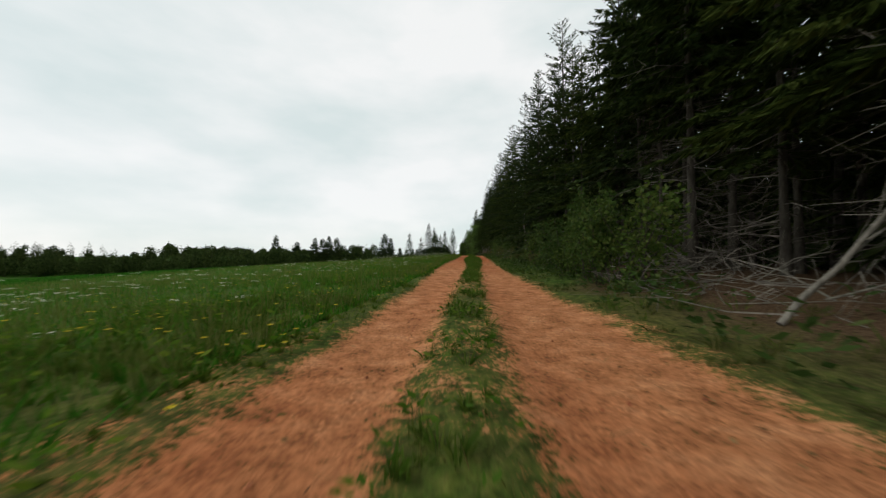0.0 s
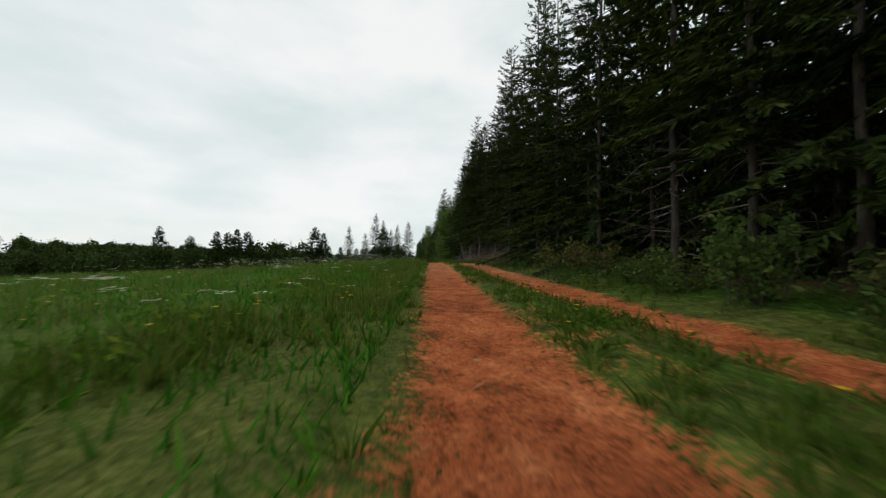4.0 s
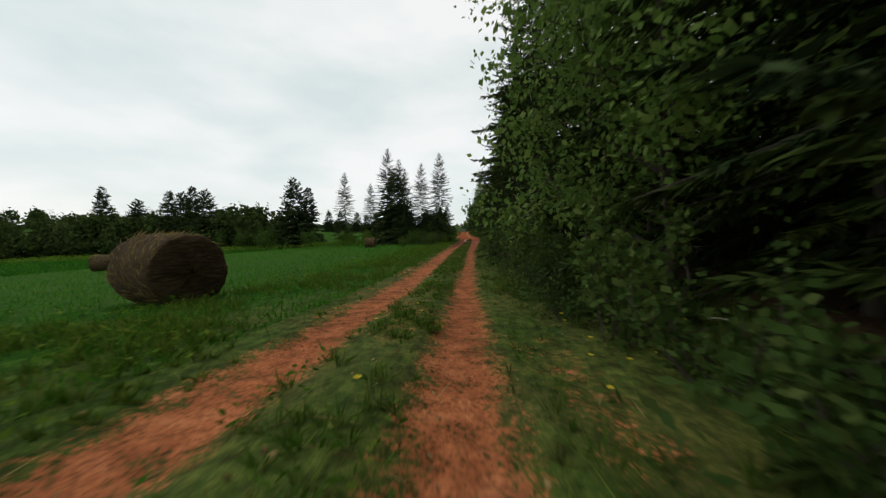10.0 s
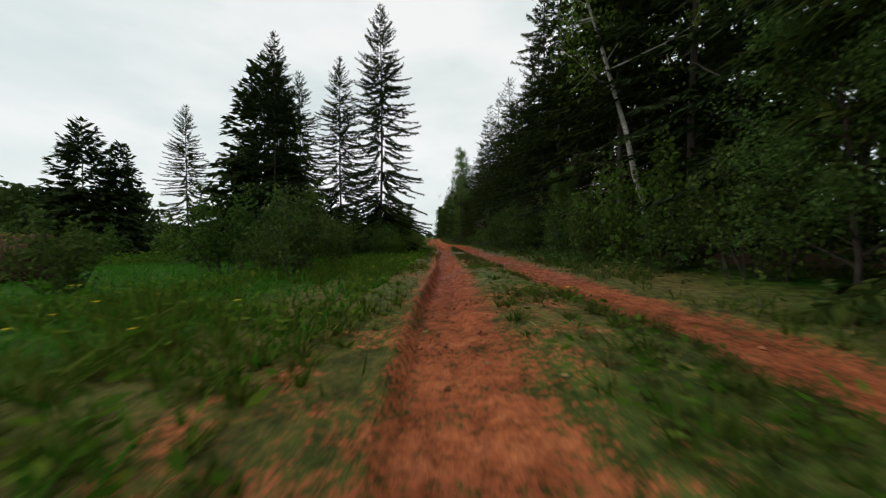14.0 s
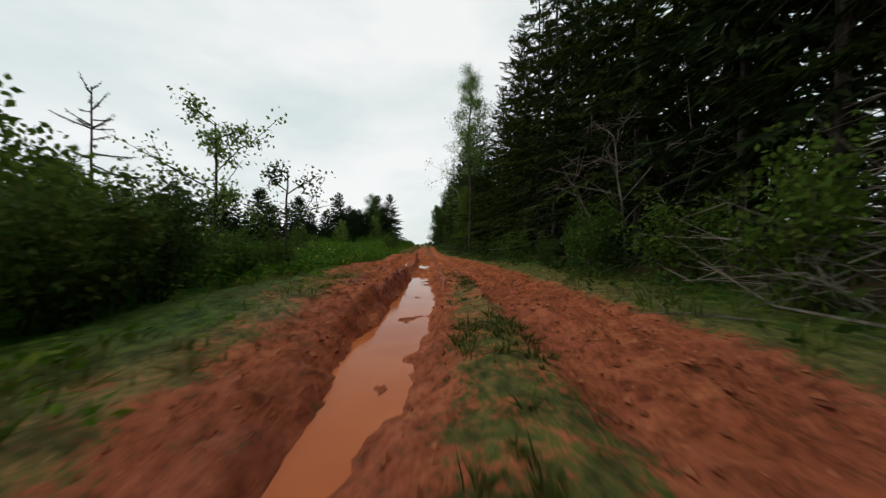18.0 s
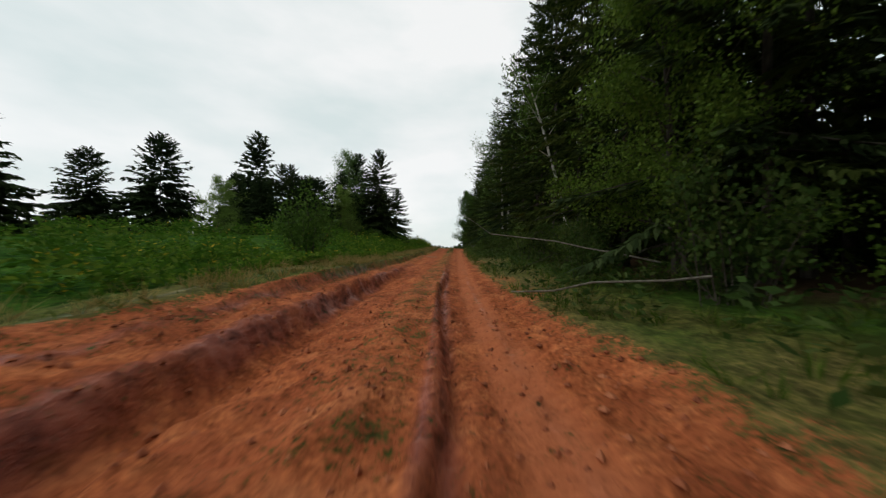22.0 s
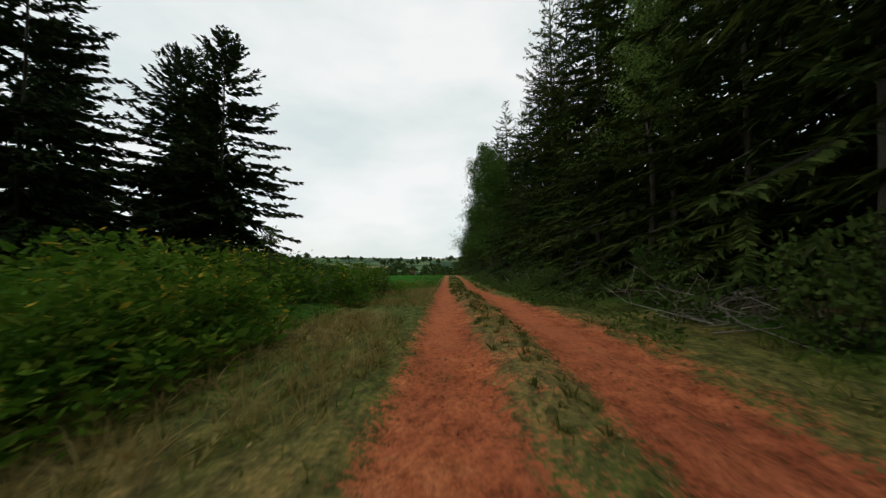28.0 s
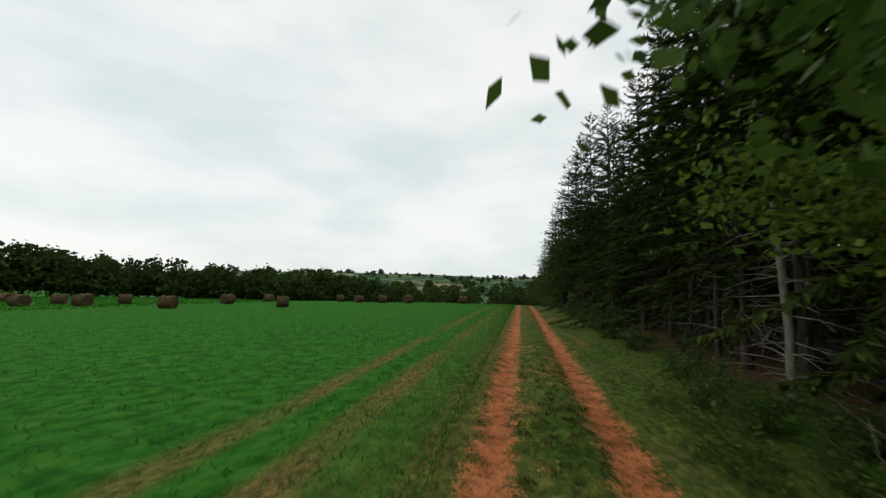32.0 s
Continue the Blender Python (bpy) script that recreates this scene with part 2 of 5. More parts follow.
verge = mix(n, l, 0.8, verge, ramp(n, l, clods, [(0.38, (0.5, 0.5, 0.5)), (0.5, (1.0, 1.0, 1.0)), (0.62, (1.6, 1.4, 1.3))]), "MULTIPLY")
col = mix(n, l, mask("dry"), turf, verge)
col = mix(n, l, mask("wood"), col, litter)
speck = math_node(n, l, "ADD", math_node(n, l, "ADD", math_node(n, l, "MULTIPLY", fine, 0.9), math_node(n, l, "MULTIPLY", grain, 0.7)), math_node(n, l, "MULTIPLY", mid, 0.7))
some = math_node(n, l, "MINIMUM", math_node(n, l, "MULTIPLY", mask("soil"), 5.0), 1.0)
soft = math_node(n, l, "ADD", mask("soil"), math_node(n, l, "MULTIPLY", math_node(n, l, "MULTIPLY", math_node(n, l, "SUBTRACT", speck, 1.15), 2.7), some))
edge = ramp(n, l, soft, [(0.34, (0, 0, 0)), (0.62, (1, 1, 1))])
col = mix(n, l, edge, col, soil)
vor = n.new("ShaderNodeTexVoronoi")
vor.inputs["Scale"].default_value = 0.0105
l.new(n.new("ShaderNodeTexCoord").outputs["Object"], vor.inputs["Vector"])
sep = n.new("ShaderNodeSeparateColor")
l.new(vor.outputs["Color"], sep.inputs[0])
patch = ramp(n, l, sep.outputs[0], [(0.0, (0.030, 0.060, 0.036)), (0.45, (0.036, 0.070, 0.038)), (0.55, (0.070, 0.125, 0.048)), (0.85, (0.095, 0.145, 0.060)), (0.97, (0.24, 0.20, 0.10))])
col = mix(n, l, mask("far"), col, patch)
l.new(col, b.inputs["Base Color"])
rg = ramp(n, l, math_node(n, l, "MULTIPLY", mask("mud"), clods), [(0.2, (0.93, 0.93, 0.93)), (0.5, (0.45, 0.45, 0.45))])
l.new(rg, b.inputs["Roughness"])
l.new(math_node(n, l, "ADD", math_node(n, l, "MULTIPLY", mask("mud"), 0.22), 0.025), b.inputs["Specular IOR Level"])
hgt = math_node(n, l, "ADD", math_node(n, l, "MULTIPLY", fine, 0.5), clods)
bump(n, l, b, hgt, 0.75, 0.045)

# ---------------------------------------------------------------- the lie of the land
def smooth(a, b_, x):
    t = np.clip((np.asarray(x, float) - a) / (b_ - a), 0, 1)
    return t * t * (3 - 2 * t)


GRID = np.arange(-420.0, 3200.0, 1.0)


def knots(pairs, width=9):
    y, v = np.array(pairs).T
    out = np.interp(GRID, y, v)
    k = np.hanning(width + 2)[1:-1]
    k /= k.sum()
    pad = np.pad(out, width // 2, mode="edge")
    res = np.convolve(pad, k, mode="valid")
    return lambda q: np.interp(q, GRID, res)


# middle line of the track and its height
line = knots([(-420, 2), (-40, 0.2), (0, -0.1), (27, 0.0), (50, 0.42), (59, 0.38), (74, -0.36), (90, -1.04), (106, -1.43), (123, -1.7), (147, -1.85), (161, -2.6),
              (173, -3.75), (186, -4.5), (195, -4.97), (205, -5.45), (223, -6.3), (232, -6.8), (300, -10.2), (3200, -120)], 15)
level = knots([(-420, -3), (-40, -0.4), (0, 0.0), (16, 0.2), (31, 0.7), (45, 0.98), (57, 1.38), (66, 1.2), (74, 0.72), (82, 0.38), (90, -0.12), (98, -0.3), (110, -0.38),
               (124, -0.45), (134, -0.56), (147, -0.52), (161, -0.54), (173, -0.55), (186, -0.17), (195, 0.12), (201, 0.42), (206, 0.55), (212, 0.42), (223, 0.1),
               (231, -0.05), (245, -0.4), (260, -0.8), (275, -1.25), (290, -2.0), (320, -5.0), (380, -13), (520, -19), (3200, -19)], 9)
L_MID = knots([(-420, -.85), (8, -.85), (18, -.95), (30, -.95), (50, -.95), (60, -.85), (72, -.9), (108, -.9), (118, -.78), (138, -.74), (143, -.8), (150, -.9), (160, -1.0), (172, -.85), (180, -.55), (198, -.5), (207, -.55), (213, -.75), (218, -.9), (3200, -.78)])
L_HALF = knots([(-420, .42), (5, .45), (12, .58), (18, .80), (23, .76), (29, .50), (50, .6), (60, .42), (66, .35), (72, .30), (90, .36), (108, .42), (118, .40), (126, .38), (138, .40), (143, .7), (150, .95), (160, 1.0),
                (167, .8), (175, .62), (195, .60), (207, .42), (213, .32), (220, .24), (3200, .18)])
R_MID = knots([(-420, 1.0), (5, 1.0), (16, 1.15), (27, 1.42), (36, 1.45), (50, 1.2), (60, 1.05), (66, .9), (72, .85), (90, .85), (108, .95), (118, 1.1), (126, 1.2), (150, 1.2), (167, 1.0), (180, .88), (198, .88), (207, 1.15), (212, .95), (217, .45), (220, .45), (226, .66), (232, .76), (3200, .8)])
R_HALF = knots([(-420, .7), (5, .72), (16, .6), (27, .38), (36, .42), (50, .72), (60, .7), (66, .5), (72, .36), (86, .32), (95, .25), (110, .26), (118, .42), (126, .55), (138, .6), (143, .75), (150, .9), (160, .95),
                (167, .85), (175, .6), (185, .46), (197, .42), (207, .62), (213, .40), (222, .24), (3200, .18)])
MUD = knots([(-420, 0), (110, 0), (120, .45), (126, .7), (138, .8), (144, 1), (163, 1), (170, .6), (180, .25), (196, .05), (204, .25), (214, .1), (3200, 0)])
# from 121 to 138 wet clay plus the trees' shade, kept as colour
WET_SHADE = knots([(-420, .06), (74, .06), (83, .24), (112, .30), (121, .8), (138, .95), (145, .55), (151, .10), (163, .08), (172, .25), (190, .15), (204, .35), (214, .1), (3200, 0)])
RISE = knots([(-420, .3), (148, .3), (158, .35), (170, .55), (180, .95), (190, 1.3), (203, 1.1), (214, .5), (3200, .3)])
WIDE = knots([(-420, 0), (143, 0), (151, 1), (163, 1), (172, .8), (190, .62), (200, .2), (3200, 0)])
EDGE = knots([(-420, 6.3), (15, 6.1), (34, 5.4), (50, 5.0), (65, 4.6), (74, 4.0), (82, 3.8), (88, 4.8), (94, 4.3), (100, 3.7), (108, 3.7), (115, 4.2), (130, 5.3), (190, 5.4), (215, 5.0), (235, 4.6), (3200, 4.4)])

RS = np.random.RandomState(7)
LAT = RS.rand(256, 256)


def value_noise(x, y):
    xi, yi = np.floor(x).astype(int), np.floor(y).astype(int)
    fx, fy = x - xi, y - yi
    fx, fy = fx * fx * (3 - 2 * fx), fy * fy * (3 - 2 * fy)
    a, b_ = LAT[xi % 256, yi % 256], LAT[(xi + 1) % 256, yi % 256]
    c_, d = LAT[xi % 256, (yi + 1) % 256], LAT[(xi + 1) % 256, (yi + 1) % 256]
    return (a * (1 - fx) + b_ * fx) * (1 - fy) + (c_ * (1 - fx) + d * fx) * fy - 0.5


def fractal(x, y, octaves=3):
    out, amp = 0.0, 1.0
    for k in range(octaves):
        out = out + amp * value_noise(x * 2 ** k + 17 * k, y * 2 ** k + 31 * k)
        amp *= 0.5
    return out


# puddles: offset from the middle line, start, end, half width
PUDDLES = [(-0.63, 141.4, 151.0, 0.28), (-0.62, 152.6, 153.8, 0.16), (-0.50, 154.3, 158.5, 0.34), (0.05, 154.6, 157.4, 0.15), (-1.72, 154.0, 158.8, 0.40), (-2.60, 154.6, 160.2, 0.18),
           (-0.08, 162.2, 164.3, 0.16), (0.08, 160.2, 161.4, 0.12)]


def puddle_form(u, y):
    """Depth of the hollows that hold water, 0 to 1."""
    d = np.zeros(np.shape(u))
    for pu, y0, y1, w in PUDDLES:
        m = 0.5 * (y0 + y1)
        q = ((u - pu) / w) ** 2 + (np.abs(y - m) / (0.5 * (y1 - y0))) ** 4
        d = np.maximum(d, smooth(1.7, 0.7, q + 1.1 * fractal(u * 4, y * 1.5, 2)))
    return d


def tracks(u, y):
    l_ = smooth(L_HALF(y) + .28, L_HALF(y) - .24, np.abs(u - L_MID(y)))
    r_ = smooth(R_HALF(y) + .28, R_HALF(y) - .24, np.abs(u - R_MID(y)))
    return l_, r_


def soil_mask(u, y):
    l_, r_ = tracks(u, y)
    s = np.maximum(l_, r_)
    lim = np.interp(y, [146, 152, 160, 168, 173, 190, 198], [2.3, 2.95, 2.9, 2.35, 1.62, 1.58, 1.2])
    wide = WIDE(y) * smooth(.2, -.2, -u - lim) * smooth(.3, -.2, u - np.interp(y, [158, 170, 178], [2.05, 1.8, 1.15])) * 0.95
    return np.maximum(s, wide)


def land(x, y, fine=True):
    """Height of the ground."""
    x, y = np.asarray(x, float), np.asarray(y, float)
    u = x - line(y)
    z = level(y)
    left = np.maximum(0, -u - 3.5)
    field = -0.055 * np.minimum(left, 150)
    meadow = RISE(y) * smooth(2.2, 7.5, -u) + 0.1 * smooth(9, 40, -u)
    down = -0.028 * np.minimum(left, 150)
    w1 = smooth(134, 152, y - 22 * smooth(10, 30, -u))
    w2 = smooth(203, 222, y)
    z = z + field * (1 - w1) + meadow * w1 * (1 - w2) + down * w2 * (1 - smooth(300, 420, y))
    z = z + 0.30 * smooth(2.0, 5.5, u) + 0.25 * value_noise(x * .11, y * .11) * smooth(3, 7, np.abs(u))
    hill = smooth(500, 1500, y) * (20 + 26 * fractal(x * .0016 + 3, y * .0016, 3)) + smooth(1300, 2600, y) * 14
    hill = hill * (1 - 0.25 * smooth(-200, 400, x)) + smooth(420, 900, y) * 6 * value_noise(x * .008, y * .008)
    z = z + hill
    z = z + smooth(200, 700, -x) * 6 + smooth(60, 500, x) * 8
    if fine:
        near = smooth(9, 4, np.abs(u))
        l_, r_ = tracks(u, y)
        m = MUD(y)
        z = z - (0.05 + 0.05 * m) * np.maximum(l_, r_) * near
        strip = smooth(.55, .2, np.abs(u - .05)) * (1 - m)
        z = z + 0.04 * strip
        wet = smooth(141, 146, y) * smooth(182, 172, y)
        wob = .05 * np.sin(y * .9) + .06 * value_noise(y * 1.7, y * .3)
        shelf = smooth(1.0, 1.13, -u + wob) * smooth(3.2, 2.7, -u) * np.interp(y, [150, 153, 158.5, 161.5], [1, .12, .12, 1])
        z = z + wet * 0.13 * np.exp(-((u + 1.05 - wob) / .13) ** 2) * smooth(152, 154, y) * smooth(162, 159, y)
        z = z + wet * (0.20 * shelf - 0.11 * np.exp(-((u + .88 - wob) / .13) ** 2))
        z = z + wet * 0.07 * np.exp(-((u - .37 - wob) / .06) ** 2) + wet * 0.05 * np.exp(-((u + .12 - wob) / .05) ** 2) * smooth(166, 160, y)
        z = z - wet * 0.09 * np.exp(-((u - .47 - wob) / .045) ** 2) * smooth(158, 163, y)
        z = z - wet * 0.07 * np.exp(-((u - .68) / .16) ** 2) - wet * 0.06 * np.exp(-((u + 1.95 - wob) / .14) ** 2)
        z = z - wet * 0.05 * np.exp(-((u - 1.35) / .2) ** 2) * (.5 + .5 * np.sin(y * 16 + u * 9)) * smooth(.2, .8, u)
        rut = smooth(112, 122, y) * smooth(143, 138, y)
        sway = .07 * np.sin(y * .5)
        z = z - 0.12 * rut * smooth(.22, .17, np.abs(u + .86 + sway)) + 0.11 * rut * np.exp(-((u + 1.13 + sway) / .055) ** 2)
        z = z + 0.028 * rut * smooth(.28, .20, np.abs(u + .38 + sway)) * np.sin(y * 27 + 10 * np.abs(u + .38) + 3 * fractal(u * 2, y * 1.5, 2))
        bank = smooth(168, 174, y) * smooth(197, 190, y)
        z = z + 0.16 * bank * smooth(1.58, 1.68, -u + .05 * value_noise(y * .7, y * .3)) * smooth(5, 2.4, -u) - .05 * bank * np.exp(-((u + 1.48) / .1) ** 2) - .05 * smooth(160, 168, y) * smooth(206, 198, y) * smooth(.26, .12, np.abs(u - .95))
        rough = fractal(u * 3.1, y * 2.3, 4) + .7 * m * np.abs(fractal(u * 9 + 3, y * 7, 2)) * smooth(.15, .45, np.abs(u - .62)) * smooth(.1, .3, np.abs(u + .62))
        z = z + near * (1 - .7 * rut) * (0.026 + 0.11 * m * soil_mask(u, y) * (1 - .8 * puddle_form(u, y))) * rough + near * 0.05 * fractal(x * .8, y * .8, 2)
        # tyre lugs pressed into soft clay
        lug = np.sin((y + .35 * np.abs(u - np.round(u / .5) * .5)) * 36) * smooth(.6, 1, np.sin(y * .23) + .9)
        z = z + .020 * smooth(118, 124, y) * smooth(216, 208, y) * np.maximum(l_, r_) * lug * (1 - puddle_form(u, y))
        z = z - 0.10 * puddle_form(u, y)
    return z


# ---------------------------------------------------------------- building blocks
def mesh_from(name, verts, faces, mats, smooth_shade=False, index=None):
    """A mesh from arrays: faces of three or four corners."""
    me = bpy.data.meshes.new(name)
    verts, faces = np.asarray(verts, np.float32), np.asarray(faces, np.int32)
    k = faces.shape[1]
    me.vertices.add(len(verts))
    me.vertices.foreach_set("co", verts.ravel())
    me.loops.add(faces.size)
    me.loops.foreach_set("vertex_index", faces.ravel())
    me.polygons.add(len(faces))
    me.polygons.foreach_set("loop_start", np.arange(0, faces.size, k, dtype=np.int32))
    for m in mats if isinstance(mats, (list, tuple)) else [mats]:
        me.materials.append(m)
    if index is not None:
        me.polygons.foreach_set("material_index", np.asarray(index, np.int32))
    me.polygons.foreach_set("use_smooth", np.full(len(faces), smooth_shade, bool))
    me.update(calc_edges=True)
    return me


def part(name, me, parent, label="", kind=""):
    ob = new(name, me)
    ob.parent = parent
    return tagged(ob, label, kind=kind)


def thing(name, x, y, z, label, category, group="", turn=0.0, scale=1.0):
    ob = new(name)
    ob.empty_display_size = 0.2
    ob.matrix_world = Matrix.LocRotScale((x, y, z), Euler((0, 0, turn)), (scale, scale, scale))
    return tagged(ob, label, category, group)


def place(u, y, dz=0.0):
    x = float(line(y)) + u
    return x, y, float(land(x, y)) + dz


def kites(p, d, s, length, width, belly=0.45):
    """One leaf-shaped quad at each point p, along d, spread by s."""
    p, d, s = (np.asarray(a, float) for a in (p, d, s))
    d = d / np.linalg.norm(d, axis=1, keepdims=True)
    s = s - d * np.sum(s * d, axis=1, keepdims=True)
    s = s / np.maximum(np.linalg.norm(s, axis=1, keepdims=True), 1e-6)
    L, W = np.reshape(length, (-1, 1)), np.reshape(width, (-1, 1))
    v = np.stack([p, p + d * L * belly + s * W * .5, p + d * L, p + d * L * belly - s * W * .5], axis=1).reshape(-1, 3)
    return v, np.arange(len(v)).reshape(-1, 4)


def tubes(chains, sides=5):
    """Joined tapered tubes: each chain is (points, radii)."""
    vs, fs, base = [], [], 0
    ang = np.arange(sides) * 2 * np.pi / sides
    for pts, rad in chains:
        pts, rad = np.asarray(pts, float), np.asarray(rad, float)
        t = np.gradient(pts, axis=0)
        t /= np.maximum(np.linalg.norm(t, axis=1, keepdims=True), 1e-9)
        ref = np.where(np.abs(t[:, 2:3]) > .9, np.array([[1., 0, 0]]), np.array([[0, 0, 1.]]))
        a = np.cross(t, ref)
        a /= np.linalg.norm(a, axis=1, keepdims=True)
        b_ = np.cross(t, a)
        ring = pts[:, None] + rad[:, None, None] * (np.cos(ang)[None, :, None] * a[:, None] + np.sin(ang)[None, :, None] * b_[:, None])
        vs.append(ring.reshape(-1, 3))
        k = len(pts)
        for i in range(k - 1):
            for j in range(sides):
                q = (j + 1) % sides
                fs.append((base + i * sides + j, base + i * sides + q, base + (i + 1) * sides + q, base + (i + 1) * sides + j))
        base += k * sides
    return np.concatenate(vs), np.array(fs)


def stack(*pairs):
    vs, fs, base = [], [], 0
    for v, f in pairs:
        vs.append(v)
        fs.append(np.asarray(f) + base)
        base += len(v)
    return np.concatenate(vs), np.concatenate(fs)


def unit_rows(r, k):
    v = r.normal(size=(k, 3))
    return v / np.linalg.norm(v, axis=1, keepdims=True)


# ---------------------------------------------------------------- trees
def spruce_meshes(seed, H, base, R, sprays, size, bare=0.0, needle=NEEDLE, ragged=0.25, per_m=9.0, wide=1.0):
    """Trunk, bare lower branches and crown of one spruce of height H whose green begins at base."""
    r = np.random.RandomState(seed)
    k = 9
    zz = np.linspace(-0.25, H, k)
    bend = np.cumsum(r.normal(0, 0.03, (k, 2)), axis=0) * (H / 14)
    pts = np.column_stack([bend, zz])
    rad = 0.0052 * H * (1 - (zz.clip(0) / H)) ** 0.8 + 0.012
    rad[0] *= 1.5
    trunk = mesh_from("trunk", *tubes([(pts, rad)], 9), BARK, True)

    def axis(z):
        return np.column_stack([np.interp(z, zz, bend[:, 0]), np.interp(z, zz, bend[:, 1]), z])

    nb = int((H - base) * per_m)
    zb = base + (H - base) * np.sort(r.rand(nb)) ** 0.92
    f = (zb - base) / (H - base)
    Lb = R * ((1 - f) ** 0.80) * (1 + r.normal(0, ragged, nb)).clip(.45, 1.4) * np.minimum(1, .72 + 2.2 * f) + 0.14
    az = np.arange(nb) * 2.39996 + r.normal(0, .5, nb)
    slope = np.interp(f, [0, .35, .75, 1], [-.38, -.16, .22, .9]) + r.normal(0, .1, nb)
    sag = np.interp(f, [0, .5, 1], [.30, .28, .05])
    root = axis(zb)
    hor = np.column_stack([np.cos(az), np.sin(az), np.zeros(nb)])

    def along(i, s):
        return root[i] + hor[i] * (Lb[i] * s)[:, None] + np.column_stack([np.zeros((len(s), 2)), Lb[i] * (slope[i] * s - sag[i] * s * s + .26 * s ** 3)])

    w = Lb ** 1.1
    w = w / w.sum()
    i = r.choice(nb, sprays, p=w)
    s = r.rand(sprays) ** .75 * .92 + .08
    p = along(i, s)
    side = np.where(r.rand(sprays) < .5, -1.0, 1.0)
    cr = np.column_stack([-hor[i, 1], hor[i, 0], np.zeros(sprays)]) * side[:, None]
    mixw = r.uniform(.25, 1.1, sprays)[:, None]
    d = hor[i] * .8 + cr * mixw + np.column_stack([np.zeros((sprays, 2)), slope[i] - .25 + r.normal(0, .28, sprays)])
    ln = size * r.uniform(.6, 1.35, sprays) * (1.15 - .45 * s) * np.interp(f[i], [0, 1], [1.1, .6])
    sp = np.cross(d, np.array([0, 0, 1.0])) + r.normal(0, .55, (sprays, 3))
    v, q = kites(p, d, sp, ln, ln * r.uniform(.16, .31, sprays) * wide, .4)
    crown = mesh_from("crown", v, q, needle)
    chains = []
    step = max(1, nb // 34)
    for j in range(0, nb, step):
        ss = np.array([0, .45, .9])
        pp = along(np.full(3, j), ss)
        chains.append((pp, np.array([.022, .014, .004]) * (0.5 + Lb[j] / R)))
    wood = [mesh_from("bough_wood", *tubes(chains, 3), BARK)]
    dead = int(bare * base * 4)
    for j in range(dead):
        chains = []
        z0 = r.uniform(.35, base + .8)
        a = r.rand() * 6.283
        ln1 = r.uniform(.5, 1.0) * min(R * .85, 1.7)
        dr = np.array([np.cos(a), np.sin(a), r.uniform(-.35, .15)])
        o = axis(np.array([z0]))[0]
        q1 = o + dr * ln1 * .5 + r.normal(0, .06, 3)
        q2 = o + dr * ln1 + np.array([0, 0, r.uniform(-.25, .05)]) + r.normal(0, .1, 3)
        chains.append(([o, q1, q2], [.016, .011, .004]))
        for b_ in range(2):
            t = r.uniform(.35, .9)
            e = o + dr * ln1 * t
            chains.append(([e, e + (dr * .3 + r.normal(0, .32, 3)) * ln1 * .5], [.008, .003]))
        wood.append(mesh_from("dead_branch", *tubes(chains, 3), DEADWOOD))
    if bare:
        chains = []
        for j in range(int(base * 13)):
            z0 = r.uniform(.3, base + 1.2)
            a = r.rand() * 6.283
            ln1 = r.uniform(.3, 1.0) * min(R * .8, 1.6)
            dr = np.array([np.cos(a), np.sin(a), r.uniform(-.6, .3)])
            o = axis(np.array([z0]))[0]
            m1 = o + dr * ln1 * .5 + r.normal(0, .08, 3)
            e = o + dr * ln1 + np.array([0, 0, r.uniform(-.35, .1)]) + r.normal(0, .1, 3)
            chains.append(([o, m1, e], [.009, .006, .002]))
            for b_ in range(4):
                q1 = m1 + (e - m1) * r.rand()
                q2 = q1 + (dr * .4 + r.normal(0, .45, 3)) * ln1 * .3
                chains.append(([q1, q2, q2 + (q2 - q1) * .6 + r.normal(0, .06, 3)], [.005, .003, .0015]))
        wood.append(mesh_from("twig_mass", *tubes(chains, 3), TWIG))
    return trunk, wood, crown


def limb_tree(r, H, spread, first, limbs, lean=0.0):
    """Chains of a broadleaf tree: trunk, limbs and twigs, and the ends where leaves sit."""
    zz = np.linspace(-.2, H * .92, 8)
    bend = np.cumsum(r.normal(0, .05, (8, 2)), axis=0) * H / 8
    bend[:, 0] += lean * (zz.clip(0) / H) ** 1.3 * H
    trunk = (np.column_stack([bend, zz]), .0075 * H * (1 - zz.clip(0) / H) ** .8 + .012)
    chains, tips = [], []
    for j in range(limbs):
        group = []
        chains.append(group)
        f = first + (1 - first) * (j + r.rand()) / limbs
        o = np.array([np.interp(f * H * .92, zz, bend[:, 0]), np.interp(f * H * .92, zz, bend[:, 1]), f * H * .92])
        a = j * 2.4 + r.normal(0, .4)
        ln = spread * (1.05 - .75 * ((f - first) / (1 - first)) ** 1.5) * r.uniform(.65, 1.15)
        d = np.array([np.cos(a), np.sin(a), r.uniform(.35, .95)])
        m = o + d * ln * .5 + r.normal(0, .08, 3) * ln
        e = o + d * ln + np.array([0, 0, -.12 * ln]) + r.normal(0, .08, 3) * ln
        group.append(([o, m, e], [.0035 * H * (1.1 - f) + .010, .014, .005]))
        for g in range(5):
            t = r.uniform(.3, 1.0)
            s0 = (m + (e - m) * (t * 2 - 1)) if t > .5 else (o + (m - o) * t * 2)
            e2 = s0 + (d * .35 + r.normal(0, .55, 3)) * ln * .45
            group.append(([s0, e2], [.01, .003]))
            tips += [s0, (s0 + e2) / 2, e2]
        tips += [m, e]
    return trunk, chains, np.array(tips)


